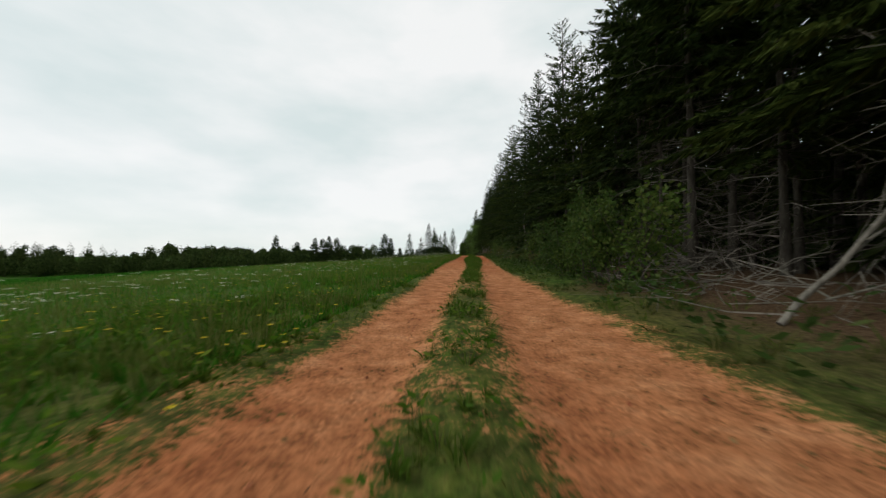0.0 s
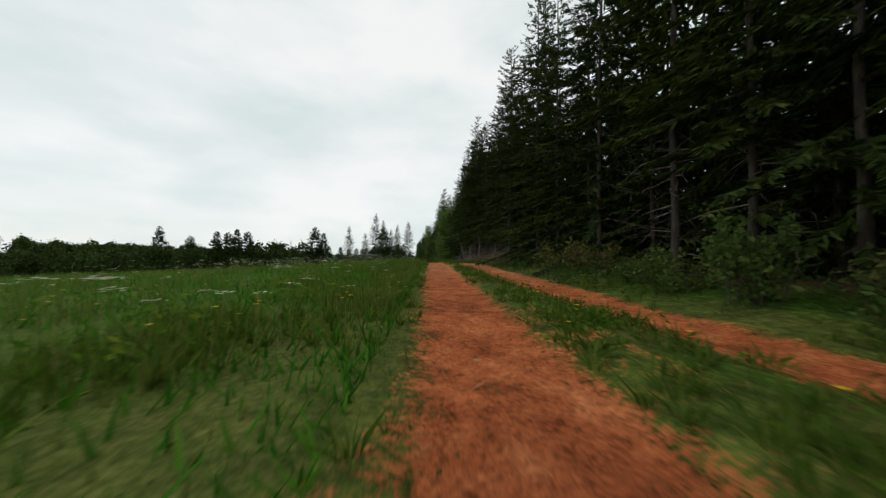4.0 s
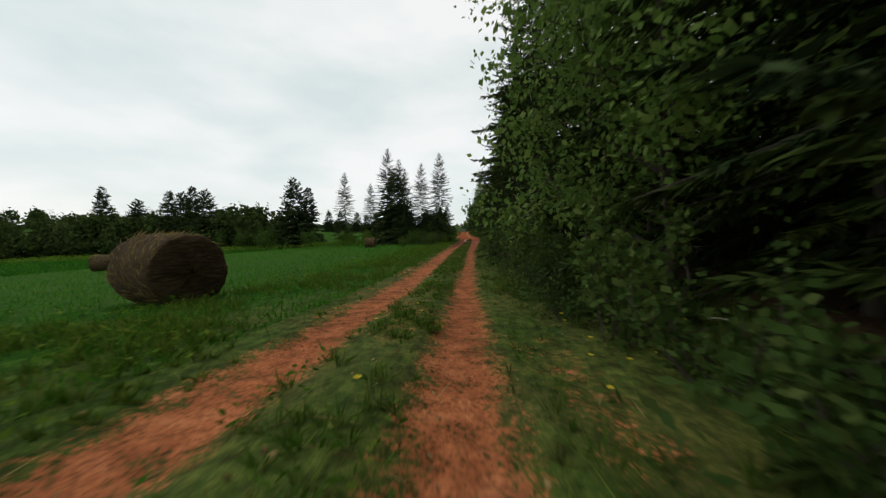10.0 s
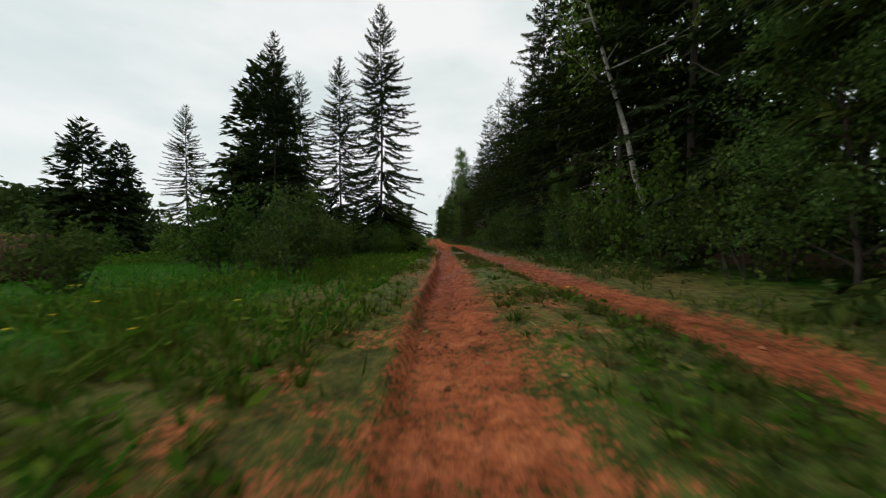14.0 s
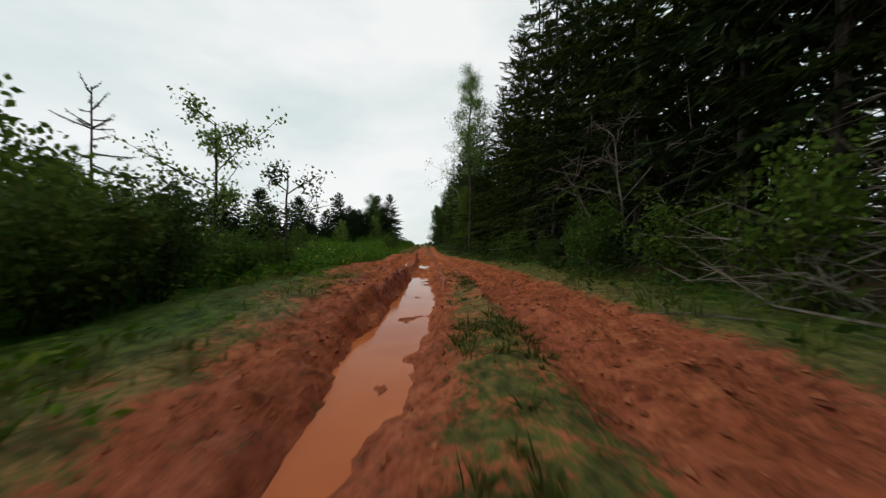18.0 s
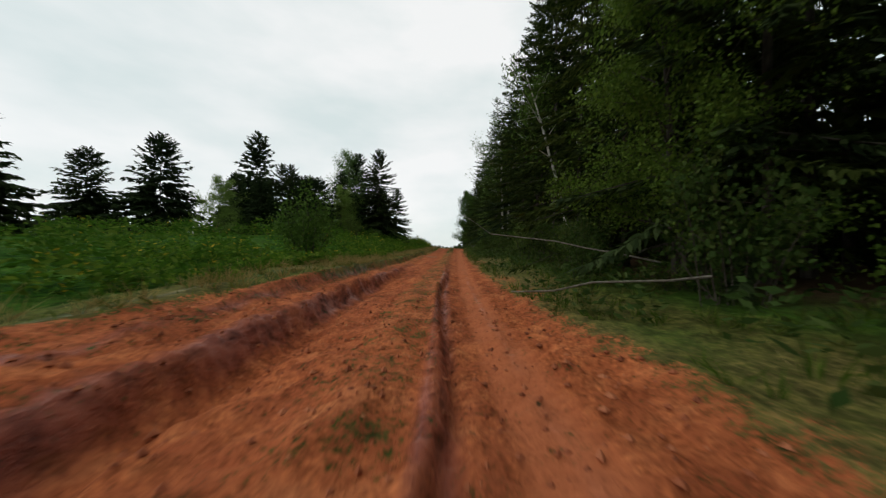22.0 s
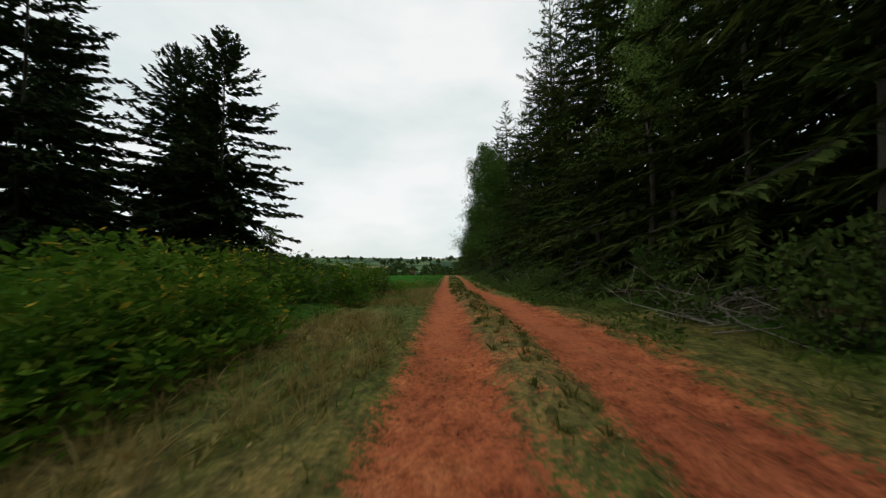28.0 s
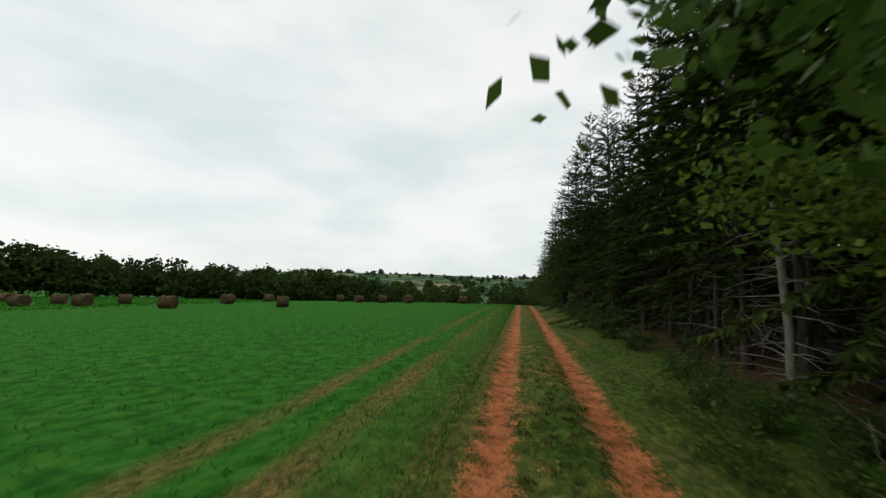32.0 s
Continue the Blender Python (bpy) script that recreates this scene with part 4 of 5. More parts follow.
for meshes, kind, u, y, s, label in (
        (MAPLE, "maple_tree", 4.1, 87.8, 1.3, "leafy light green maple leaning over the track"), (ASPEN, "aspen_tree", 3.6, 169.2, 1.05, "tall slender pale green aspen"),
        (POPLAR, "poplar_tree", 4.2, 172.4, .55, "bushy green poplar at the wood edge"),
        (POPLAR, "poplar_tree", 3.5, 231.0, 1.0, "leafy green poplar with open crown at the wood edge"), (POPLAR, "poplar_tree", 4.6, 233.4, .95, "leafy green poplar with open crown at the wood edge"),
        (ASPEN, "aspen_tree", 4.6, 211.0, .6, "tall slender pale green aspen"),
        (BIRCH_T[1], "birch_tree", 4.6, 195.3, .95, "white-barked birch with a leaning trunk"), (BIRCH_T[0], "birch_tree", 5.1, 195.7, 1.0, "white-barked birch with a leaning trunk"), (BIRCH_T[0], "birch_tree", 5.8, 196.8, 1.0, "white-barked birch with a leaning trunk"),
        (BIRCH_SLIM, "birch_tree", 5.2, 180.3, 1.0, "slender white-barked birch among dark spruces"), (BIRCH_SLIM, "birch_tree", 4.6, 122.6, 1.12, "slender pale birch with bare lower trunk"),
        (MAPLE, "maple_tree", 3.6, 117.5, .5, "small leafy light green maple"), (MAPLE, "maple_tree", 4.3, 127.5, .45, "small leafy light green maple"),
        (MAPLE, "maple_tree", 4.0, 203.0, .5, "small leafy light green maple"), (MAPLE, "maple_tree", -7.9, 191.2, .5, "bushy green maple beside spruces"),
        (MAPLE, "maple_tree", -8.6, 195.5, 1.0, "tall bushy maple with an airy crown among spruces"), (MAPLE, "maple_tree", -10.4, 181.6, .38, "bushy green maple in a meadow")):
    x = float(line(y)) + u
    stand(kind, meshes, B3, x, y, label, kind.replace("_", " "), "", (.6 if meshes in BIRCH_T else 3.14 + rt.uniform(-.4, .4)) if u > 0 else rt.uniform(0, 6.28), s)
for u, y, k, s in ((-5.0, 147.9, 0, 1.05), (-3.6, 148.2, 1, 1.0), (-7.9, 147.6, 1, .9), (-4.2, 208.6, 1, .6), (-7.0, 204.8, 1, .7)):
    stand("sapling", SAPLING[k], B3, float(line(y)) + u, y, "thin young leafy sapling by the track", "sapling", "", rt.uniform(0, 6), s)
LARCH = spruce_meshes(310, 3.6, .5, 1.1, 2200, .10, .6, NEEDLE_PALE, .4, 9)
stand("larch_sapling", LARCH, S3, float(line(147.4)) - 7.1, 147.4, "half-bare young larch with pale needles", "larch", "", 1.0, 1.0)

SHRUBS = [shrub_meshes(400 + k, H, W, st, cnt, sz, leaf) for k, (H, W, st, cnt, sz, leaf) in enumerate([
    (1.5, 1.0, 10, 1700, .10, LEAF_SHRUB), (1.1, .9, 8, 1300, .09, LEAF_RUST), (2.2, 1.3, 12, 2300, .11, LEAF_SHRUB), (.8, .8, 7, 900, .085, LEAF_SHRUB), (2.4, 1.4, 12, 2500, .115, LEAF)])]
SHRUB_LABELS = ["leafy green alder shrub at the foot of the wood", "low rusty green shrub beside the track", "tall leafy green shrub beside the track", "low green bramble shrub beside the track", "dense dark green shrub beside the track"]


def shrub(k, u, y, s=1.0):
    x = float(line(y)) + u
    ob = stand("shrub", SHRUBS[k], ("stems", "crown"), x, y, SHRUB_LABELS[k], "shrub", "shrubs along the track", rt.uniform(0, 6.28), s)
    ob.scale = (s * rt.uniform(.85, 1.15), s * rt.uniform(.85, 1.15), s * rt.uniform(.85, 1.15))


for y0, y1, gap, kinds, u0, u1, s0, s1 in (
        (7.5, 13, 1.3, (0, 2), 3.0, 3.7, .75, 1.0), (14, 46, 1.5, (1, 1, 0, 3), 2.9, 3.9, .8, 1.15), (46, 54, 2.6, (3, 0), 3.2, 4.2, .7, 1.0), (82, 91, 1.6, (3, 0), 2.5, 3.2, .7, 1.0),
        (91, 108, 1.9, (0, 3, 1), 2.7, 3.6, .8, 1.15), (108, 124, 1.7, (0, 2, 4), 3.0, 4.2, .8, 1.1), (124, 140, 1.4, (2, 4, 0), 3.2, 4.6, .8, 1.15), (140, 168, 1.8, (0, 3, 4), 3.1, 4.2, .5, .75),
        (168, 206, 1.5, (0, 3, 2, 4), 3.1, 4.4, .48, .78), (206, 240, 1.6, (3, 0, 3), 2.8, 4.2, .65, 1.0), (240, 300, 4.0, (3, 0), 3.0, 4.0, .7, 1.0)):
    y = y0
    while y < y1:
        shrub(rt.choice(kinds), rt.uniform(u0, u1), y, rt.uniform(s0, s1))
        y += gap * rt.uniform(.7, 1.3)
for y0, y1, gap, u0, u1, s0, s1 in ((213, 237, .75, 2.7, 4.2, .30, .5), (119, 131, .75, -7.5, -3.3, .55, .8), (131, 142, .5, -7.0, -3.3, .5, .72), (141.5, 150, .9, -7, -3.2, .4, .6), (186, 206, 1.5, -9, -4.4, .4, .6), (206, 217, 2.0, -8, -4.6, .3, .45)):
    y = y0
    while y < y1:
        shrub(rt.choice((0, 2, 4)), rt.uniform(u0, u1), y, rt.uniform(s0, s1))
        y += gap * rt.uniform(.7, 1.3)
for u, y, s in ((-3.8, 176.5, .8), (-12, 172, .8), (-15, 166, .7), (-9.0, 200.5, .9), (-38, 141, 1.6), (-30, 142, 1.5), (-52, 147, 1.7), (-46, 146, 1.5), (-22, 140.5, 1.3), (-18, 140, 1.2), (-13, 138, 1.2)):
    shrub(4, u, y, s)

for u, y, s in ((-2.9, 134.9, .5), (-3.0, 135.8, .55), (-3.3, 136.7, .62), (-2.9, 137.4, .5), (-3.2, 138.3, .6), (-3.4, 139.2, .62), (-3.0, 140.1, .52), (-3.3, 141.0, .58), (-4.2, 134.6, .7), (-4.4, 136.0, .75), (-3.2, 129.0, .5), (-3.4, 129.9, .58), (-3.1, 130.8, .52), (-3.5, 131.6, .62), (-3.2, 132.5, .55), (-3.6, 133.3, .65), (-3.1, 134.0, .5), (-4.4, 131.0, .7), (-4.6, 132.8, .72),
                (-3.3, 142.2, .55), (-4.1, 142.6, .7), (-3.5, 143.3, .58), (-4.4, 143.8, .72), (-5.2, 143.2, .8), (-3.6, 144.4, .55), (-4.7, 144.9, .7), (-5.6, 144.6, .8), (-4.0, 145.6, .55), (-5.0, 146.0, .66), (-6.2, 145.6, .8), (-3.7, 146.6, .45), (-6.8, 146.6, .7)):
    shrub(4, u, y, s)

# ---------------------------------------------------------------- hay bales
def bale_mesh(seed):
    r = np.random.RandomState(seed)
    ns, nl = 40, 15
    ring = []
    xs = np.concatenate([[-.62, -.62, -.60], np.linspace(-.56, .56, nl - 6), [.60, .62, .62]])
    rr = np.concatenate([[.02, .50, .61], np.full(nl - 6, .645), [.61, .50, .02]])
    a = np.arange(ns) * 2 * np.pi / ns
    A, X = np.meshgrid(a, xs)
    Rr = np.repeat(rr[:, None], ns, axis=1) * (1 + .05 * fractal(A * 3 + seed, X * 5, 3))
    X = X + .05 * fractal(A * 4, Rr * 9 + seed, 2)
    Z = Rr * np.cos(A)
    Z = np.where(Z < 0, Z * .93, Z)
    v = np.column_stack([X.ravel(), (Rr * np.sin(A)).ravel(), Z.ravel() + .57])
    k = np.arange(nl * ns).reshape(nl, ns)
    k2 = np.roll(k, -1, axis=1)
    q = np.stack([k[:-1], k2[:-1], k2[1:], k[1:]], axis=-1).reshape(-1, 4)
    # loose wisps of hay
    m = 900
    aa, xx_ = r.rand(m) * 6.283, r.uniform(-.6, .6, m)
    p = np.column_stack([xx_, .64 * np.sin(aa), .64 * np.cos(aa) * np.where(np.cos(aa) < 0, .93, 1) + .57])
    nrm = np.column_stack([np.zeros(m), np.sin(aa), np.cos(aa)])
    tang = np.column_stack([np.zeros(m), np.cos(aa), -np.sin(aa)])
    v2, q2 = kites(p, tang + nrm * r.uniform(0, .5, m)[:, None] + r.normal(0, .3, (m, 3)), unit_rows(r, m), r.uniform(.08, .2, m), np.full(m, .014))
    return mesh_from("hay_roll", v, q, HAY, True), mesh_from("loose_hay", v2, q2, STRAW)


BALES = [bale_mesh(s) for s in (1, 2)]


def bale(x, y, turn, s=1.0):
    ob = thing("hay_bale", x, y, float(land(x, y)) - .03, "round weathered brown hay bale lying in the field", "hay bale", "hay bales in the field", turn, s)
    h, w = BALES[int(abs(x) * 10) % 2]
    part("hay_roll", h, ob)
    part("loose_hay", w, ob, kind="stuff")


bale(-6.35, 88.5, radians(-16), 1.2)
for x, y, a in ((-27.8, 104.2, 20), (-59.5, 131.0, 70), (-13.3, 122.3, 10), (-66, 118, 40)):
    bale(x, y, radians(a))
for x, y, a in ((-42.0, 254.7, 25), (-34.9, 261.9, 40), (-44.8, 263.7, 80), (-53.3, 254.1, 20), (-56.0, 259.5, 60), (-41.8, 284, 30), (-26.5, 278.4, 70), (-18.8, 282.4, 20), (-63.2, 257, 50), (-59.0, 252.0, 10),
                (-31.5, 280, 33), (-37.5, 283, 66), (-50, 276, 15), (-68, 262, 44), (-76, 258, 12)):
    bale(x, y, radians(a))

# ---------------------------------------------------------------- dead wood
def stick_mesh(name, pts, radii, mat, sides=7):
    return mesh_from(name, *tubes([(pts, radii)], sides), mat, True)


def fallen(kind, u, y, length, turn, radius, mat, label, tilt=0.0, twigs=6, seed=0, lift=0.0):
    """A fallen trunk, pole or branch with its side twigs."""
    r = np.random.RandomState(seed)
    x = float(line(y)) + u
    z = float(land(x, y)) + radius * .8 + lift
    ob = thing(kind, x, y, z, label, kind.replace("_", " "))
    t = np.linspace(0, 1, 6)
    d = np.array([np.cos(turn) * np.cos(tilt), np.sin(turn) * np.cos(tilt), np.sin(tilt)])
    pts = d[None] * (t * length)[:, None] + np.cumsum(r.normal(0, .015 * length, (6, 3)), axis=0) * np.array([1, 1, .5])
    if tilt == 0:
        gz = np.array([float(land(x + q[0], y + q[1])) for q in pts])
        pts[:, 2] = gz - z + radius * .75 + lift
    rad = radius * (1 - .45 * t)
    part("stem", stick_mesh("stem", pts, rad, mat), ob)
    for k in range(twigs):
        o = pts[r.randint(1, 6)]
        dd = d * .5 + r.normal(0, .6, 3)
        dd[2] = abs(dd[2])
        e = o + dd * length * r.uniform(.12, .3)
        part("twig", mesh_from("twig", *tubes([([o, (o + e) / 2 + r.normal(0, .03, 3), e], [radius * .32, radius * .22, .004])], 4), mat), ob)
    return ob


fallen("fallen_branch", 3.15, 3.75, 2.1, radians(0), .035, DEADWOOD, "pale bare branch leaning against the wood edge", radians(48), 3, 1)
fallen("fallen_log", 3.65, 62.2, 2.6, radians(-108), .095, BIRCH, "pale birch log lying on brown litter", 0, 1, 2, .12)
fallen("fallen_pole", 4.6, 66.0, 2.6, radians(-20), .035, DEADWOOD, "thin grey pole leaning on brushwood", radians(9), 4, 3, .3)
fallen("fallen_pole", 2.6, 56.6, 1.6, radians(-35), .03, DEADWOOD, "thin grey pole on the verge", 0, 3, 4)
fallen("fallen_log", 2.7, 76.2, 1.9, radians(-14), .028, DEADWOOD, "pale bare pole across the verge", 0, 3, 5, .05)
fallen("fallen_pole", 4.0, 158.0, 1.3, radians(170), .018, DEADWOOD, "pale stick lying in tall grass", 0, 1, 6, .55)
fallen("fallen_pole", 3.0, 170.5, 1.9, radians(175), .014, DEADWOOD, "pale stick lying in tall grass", 0, 1, 7, .4)
fallen("fallen_pole", 3.4, 171.8, 2.4, radians(160), .012, DEADWOOD, "pale stick lying in tall grass", radians(8), 1, 8, .5)
fallen("fallen_stick", -.40, 186.75, 2.0, radians(136), .021, STICK, "curved pale brown stick lying on the clay track", 0, 0, 9)
fallen("fallen_log", 2.15, 218.7, 2.6, radians(-74), .075, BIRCH, "white birch log lying in green undergrowth", 0, 2, 10, .10)
log = fallen("sawn_log", 2.85, 216.7, .9, radians(52), .11, BIRCH, "short birch log with a pale sawn end", 0, 0, 31, .12)
disc = np.arange(12) * 2 * np.pi / 12
side_, fwd_ = np.array([-math.sin(radians(52)), math.cos(radians(52)), 0]), np.array([math.cos(radians(52)), math.sin(radians(52)), 0])
rim = [fwd_ * -.006 + side_ * .107 * math.cos(q) + np.array([0, 0, 1]) * .107 * math.sin(q) for q in disc]
hub = [fwd_ * -.012 + side_ * .02 * math.cos(q) + np.array([0, 0, 1]) * .02 * math.sin(q) for q in disc]
part("sawn_face", mesh_from("sawn_face", np.array(rim + hub), [(i, (i + 1) % 12, 12 + (i + 1) % 12, 12 + i) for i in range(12)], CUT_WOOD), log, "pale round sawn wood face")
fallen("fallen_branch", 2.75, 215.8, 1.6, radians(-62), .025, BIRCH, "pale birch branch lying in grass", 0, 2, 32, .12)
fallen("fallen_branch", 3.2, 217.2, 1.5, radians(40), .022, DEADWOOD, "grey dead branch sticking up from brush", radians(38), 5, 33, .1)
fallen("fallen_branch", 3.0, 225.6, 1.8, radians(-70), .02, DEADWOOD, "pale bare branch lying in weeds", 0, 4, 34, .2)
fallen("fallen_branch", 2.7, 226.8, 1.5, radians(-50), .016, DEADWOOD, "pale bare branch lying in weeds", 0, 4, 35, .15)
fallen("fallen_log", 4.1, 227.0, 1.6, radians(-60), .13, BIRCH, "thick sawn birch log leaning in brush", radians(14), 0, 12, .2)
fallen("fallen_log", 3.7, 225.0, 1.4, radians(-20), .10, DEADWOOD, "thick grey log lying in brush", 0, 0, 13, .15)
fallen("leaning_trunk", 4.2, 74.4, 3.9, radians(182), .075, DEADWOOD, "grey broken trunk leaning out of brushwood", radians(72), 5, 14)
fallen("leaning_trunk", 4.1, 33.6, 3.8, radians(10), .06, DEADWOOD, "grey crooked dead trunk at the wood edge", radians(35), 6, 15, .4)


def snag(u, y, H, seed, label):
    """A dead standing tree with a broken top."""
    r = np.random.RandomState(seed)
    x = float(line(y)) + u
    ob = thing("dead_tree", x, y, float(land(x, y)) - .1, label, "dead tree")
    zz = np.linspace(0, H, 7)
    pts = np.column_stack([np.cumsum(r.normal(0, .04, 7)), np.cumsum(r.normal(0, .04, 7)), zz])
    part("trunk", stick_mesh("trunk", pts, .09 * (1 - .5 * zz / H), DEADWOOD, 8), ob)
    for k in range(30):
        z = r.uniform(.3, H * .8)
        a = r.rand() * 6.28
        o = np.array([np.interp(z, zz, pts[:, 0]), np.interp(z, zz, pts[:, 1]), z])
        ln = r.uniform(.4, 1.2)
        e = o + np.array([np.cos(a), np.sin(a), r.uniform(-.35, .15)]) * ln
        mid_ = (o + e) / 2 + np.array([0, 0, .05])
        part("dead_branch", mesh_from("dead_branch", *tubes([([o, mid_, e], [.016, .01, .004]), ([mid_, mid_ + r.normal(0, .25, 3)], [.007, .003])], 4), DEADWOOD), ob)


snag(4.3, 238.4, 3.9, 3, "grey dead tree with a broken top and bare twigs")
snag(4.0, 66.4, 3.4, 4, "grey dead tree with bare broken branches")
snag(3.9, 71.2, 4.2, 5, "grey dead tree with bare broken branches")
snag(4.6, 27.8, 4.0, 6, "grey dead tree with bare broken branches")
snag(4.0, 143.8, 2.6, 7, "grey dead tree with bare broken branches")


def bare_tree(u, y, H, spread, limbs, seed, label, lean=0.0, turn=0.0, wood=DEADWOOD):
    """A leafless tree: trunk, limbs and many twigs."""
    r = np.random.RandomState(seed)
    x = float(line(y)) + u
    ob = thing("dead_tree", x, y, float(land(x, y)) - .1, label, "dead tree", "", turn)
    trunk, groups, tips = limb_tree(r, H, spread, .12, limbs, lean)
    part("trunk", mesh_from("trunk", *tubes([trunk], 7), wood, True), ob)
    for g in groups:
        for k in range(14):
            p, rad = g[r.randint(0, len(g))]
            s0 = np.asarray(p[0]) + (np.asarray(p[-1]) - np.asarray(p[0])) * r.uniform(.3, 1)
            g.append(([s0, s0 + r.normal(0, .22, 3) * spread * .5], [.006, .002]))
        part("limb", mesh_from("limb", *tubes(g, 4), wood), ob)


bare_tree(4.1, 148.6, 3.4, 2.0, 12, 21, "pale grey leafless dead tree above green shrubs", -.12, 0)
bare_tree(5.0, 72.6, 3.2, 1.6, 12, 22, "dark grey leafless dead tree above brushwood", 0, 0, TWIG)
bare_tree(5.2, 77.6, 3.4, 1.5, 12, 23, "dark grey leafless dead tree above brushwood", 0, 0, TWIG)


def brush(u, y, W, L, H, count, seed, label, mat=DEADWOOD):
    """A heap of dead branches."""
    r = np.random.RandomState(seed)
    x = float(line(y)) + u
    ob = thing("brush_pile", x, y, float(land(x, y)), label, "brush pile")
    rest = []
    for k in range(int(count * .7)):
        chains = []
        o = np.array([r.uniform(-W, W), r.uniform(-L, L), 0]) * .8
        o[2] = float(land(x + o[0], y + o[1])) - ob.location.z + r.uniform(-.03, H * .5)
        a = r.rand() * 6.28
        ln = r.uniform(.5, 1.5)
        dr = np.array([np.cos(a), np.sin(a), r.uniform(-.1, .55)])
        m, e = o + dr * ln * .5 + r.normal(0, .09, 3), o + dr * ln + r.normal(0, .12, 3)
        for q in (m, e):
            q[2] = max(q[2], float(land(x + q[0], y + q[1])) - ob.location.z + .02)
        w = r.uniform(.005, .015)
        chains.append(([o, m, e], [w, w * .8, w * .3]))
        for g in range(3):
            s0 = o + (e - o) * r.uniform(.3, .95)
            chains.append(([s0, s0 + dr * .15 + r.normal(0, .2, 3)], [w * .5, .003]))
        if k < 24:
            part("dead_branch", mesh_from("dead_branch", *tubes(chains, 3), mat), ob)
        else:
            rest += chains
    if rest:
        part("twig_mass", mesh_from("twig_mass", *tubes(rest, 3), mat), ob, kind="stuff")


for u, y, W, L, H, c_, sd in ((4.0, 56, .9, 2.2, .4, 90, 1), (4.3, 61, 1.0, 2.4, .4, 110, 2), (4.0, 66, .9, 2.2, .8, 120, 3), (3.7, 70, .8, 2.2, 1.2, 130, 4), (3.5, 74, .8, 2.2, 1.4, 150, 5), (3.4, 78.5, .7, 2.0, 1.0, 110, 6),
                              (3.9, 24, .9, 2.0, .7, 80, 7), (4.1, 33, 1.0, 2.0, 1.2, 110, 8), (3.4, 143.2, .9, 1.4, 1.4, 120, 9), (3.7, 213.6, .8, 1.6, .5, 55, 10), (-4.4, 213.8, 1.2, 1.8, .8, 170, 11),
                              (3.8, 217.5, .8, 1.5, .8, 60, 12), (3.2, 226.8, .6, 2.4, .4, 75, 13), (4.3, 5.5, 1.2, 3.0, .4, 90, 14), (5.4, 11, 1.2, 3.0, .8, 90, 18), (4.6, 58.5, .9, 3, .9, 120, 19), (4.2, 80.5, .8, 1.6, 1.2, 110, 20), (3.6, 233, .7, 3, .3, 50, 15), (4.0, 97, .8, 2.0, .5, 50, 16), (3.5, 207.5, .8, 1.2, .6, 70, 17)):
    brush(u, y, W, L, H, c_, sd, "tangled heap of grey dead branches under the trees")

for u, y, W, L, H, c_, sd in ((3.3, 54.5, .7, 1.8, .3, 80, 41), (3.4, 58, .7, 2.0, .35, 110, 42), (3.5, 61.5, .7, 1.8, .35, 100, 43)):
    brush(u, y, W, L, H, c_, sd, "low heap of reddish brown dead twigs", BROWN)

# ---------------------------------------------------------------- grass and herbs
rg_ = np.random.RandomState(21)


def blades(name, u, y, height, width, mat, label, lean=.35, category="grass", lift=0.0):
    """Grass: one bent blade, two faces wide, at each place."""
    k = len(u)
    x = line(y) + u
    z = land(x, y) - .01 + lift
    a = rg_.rand(k) * 6.283
    ln = np.column_stack([np.cos(a), np.sin(a)]) * (rg_.rand(k) * lean * height)[:, None]
    b_ = rg_.rand(k) * 6.283
    side = np.column_stack([np.cos(b_), np.sin(b_)]) * (width * .5)[:, None]
    p0 = np.column_stack([x - side[:, 0], y - side[:, 1], z])
    p1 = np.column_stack([x + side[:, 0], y + side[:, 1], z])
    tip = np.column_stack([x + ln[:, 0], y + ln[:, 1], z + height])
    v = np.stack([p0, p1, tip], axis=1).reshape(-1, 3)
    me = mesh_from(name, v, np.arange(len(v)).reshape(-1, 3), mat)
    return tagged(new(name, me), label, category, kind="stuff")


def scatter(k, u0, u1, y0, y1, soil_max=.35, clump=0.0, power=1.0):
    u = u0 + (u1 - u0) * rg_.rand(k) ** power
    y = rg_.uniform(y0, y1, k)
    ok = soil_mask(u, y) + .5 * fractal(u * 2.2, y * 2.2, 2) < soil_max
    if clump:
        ok &= fractal(u * .9 + 5, y * .9, 2) > rg_.uniform(-clump, clump, k) * .6
    return u[ok], y[ok]


def tufts(name, u, y, height, per, width, mat, label, spread=.5, category="grass"):
    """Clumps of grass: blades fanning out of one root each."""
    k = len(u)
    x = line(y) + u
    i = np.repeat(np.arange(k), per)
    m = k * per
    a = rg_.rand(m) * 6.283
    rad = rg_.rand(m) * .28 * height[i]
    p = np.column_stack([x[i] + np.cos(a) * rad, y[i] + np.sin(a) * rad, (land(x, y) - .015)[i]])
    out = rg_.rand(m) * spread
    d = np.column_stack([np.cos(a) * out, np.sin(a) * out, np.ones(m)])
    ln = height[i] * rg_.uniform(.45, 1.15, m)
    v, q = kites(p, d, unit_rows(rg_, m) * [1, 1, .1], ln, width * rg_.uniform(.6, 1.4, m), .35)
    v = v.reshape(-1, 4, 3)
    v[:, 2, :2] += np.column_stack([np.cos(a), np.sin(a)]) * (out * ln * .55)[:, None]
    v[:, 2, 2] -= out * ln * .35
    return tagged(new(name, mesh_from(name, v.reshape(-1, 3), q, mat)), label, category, kind="stuff")


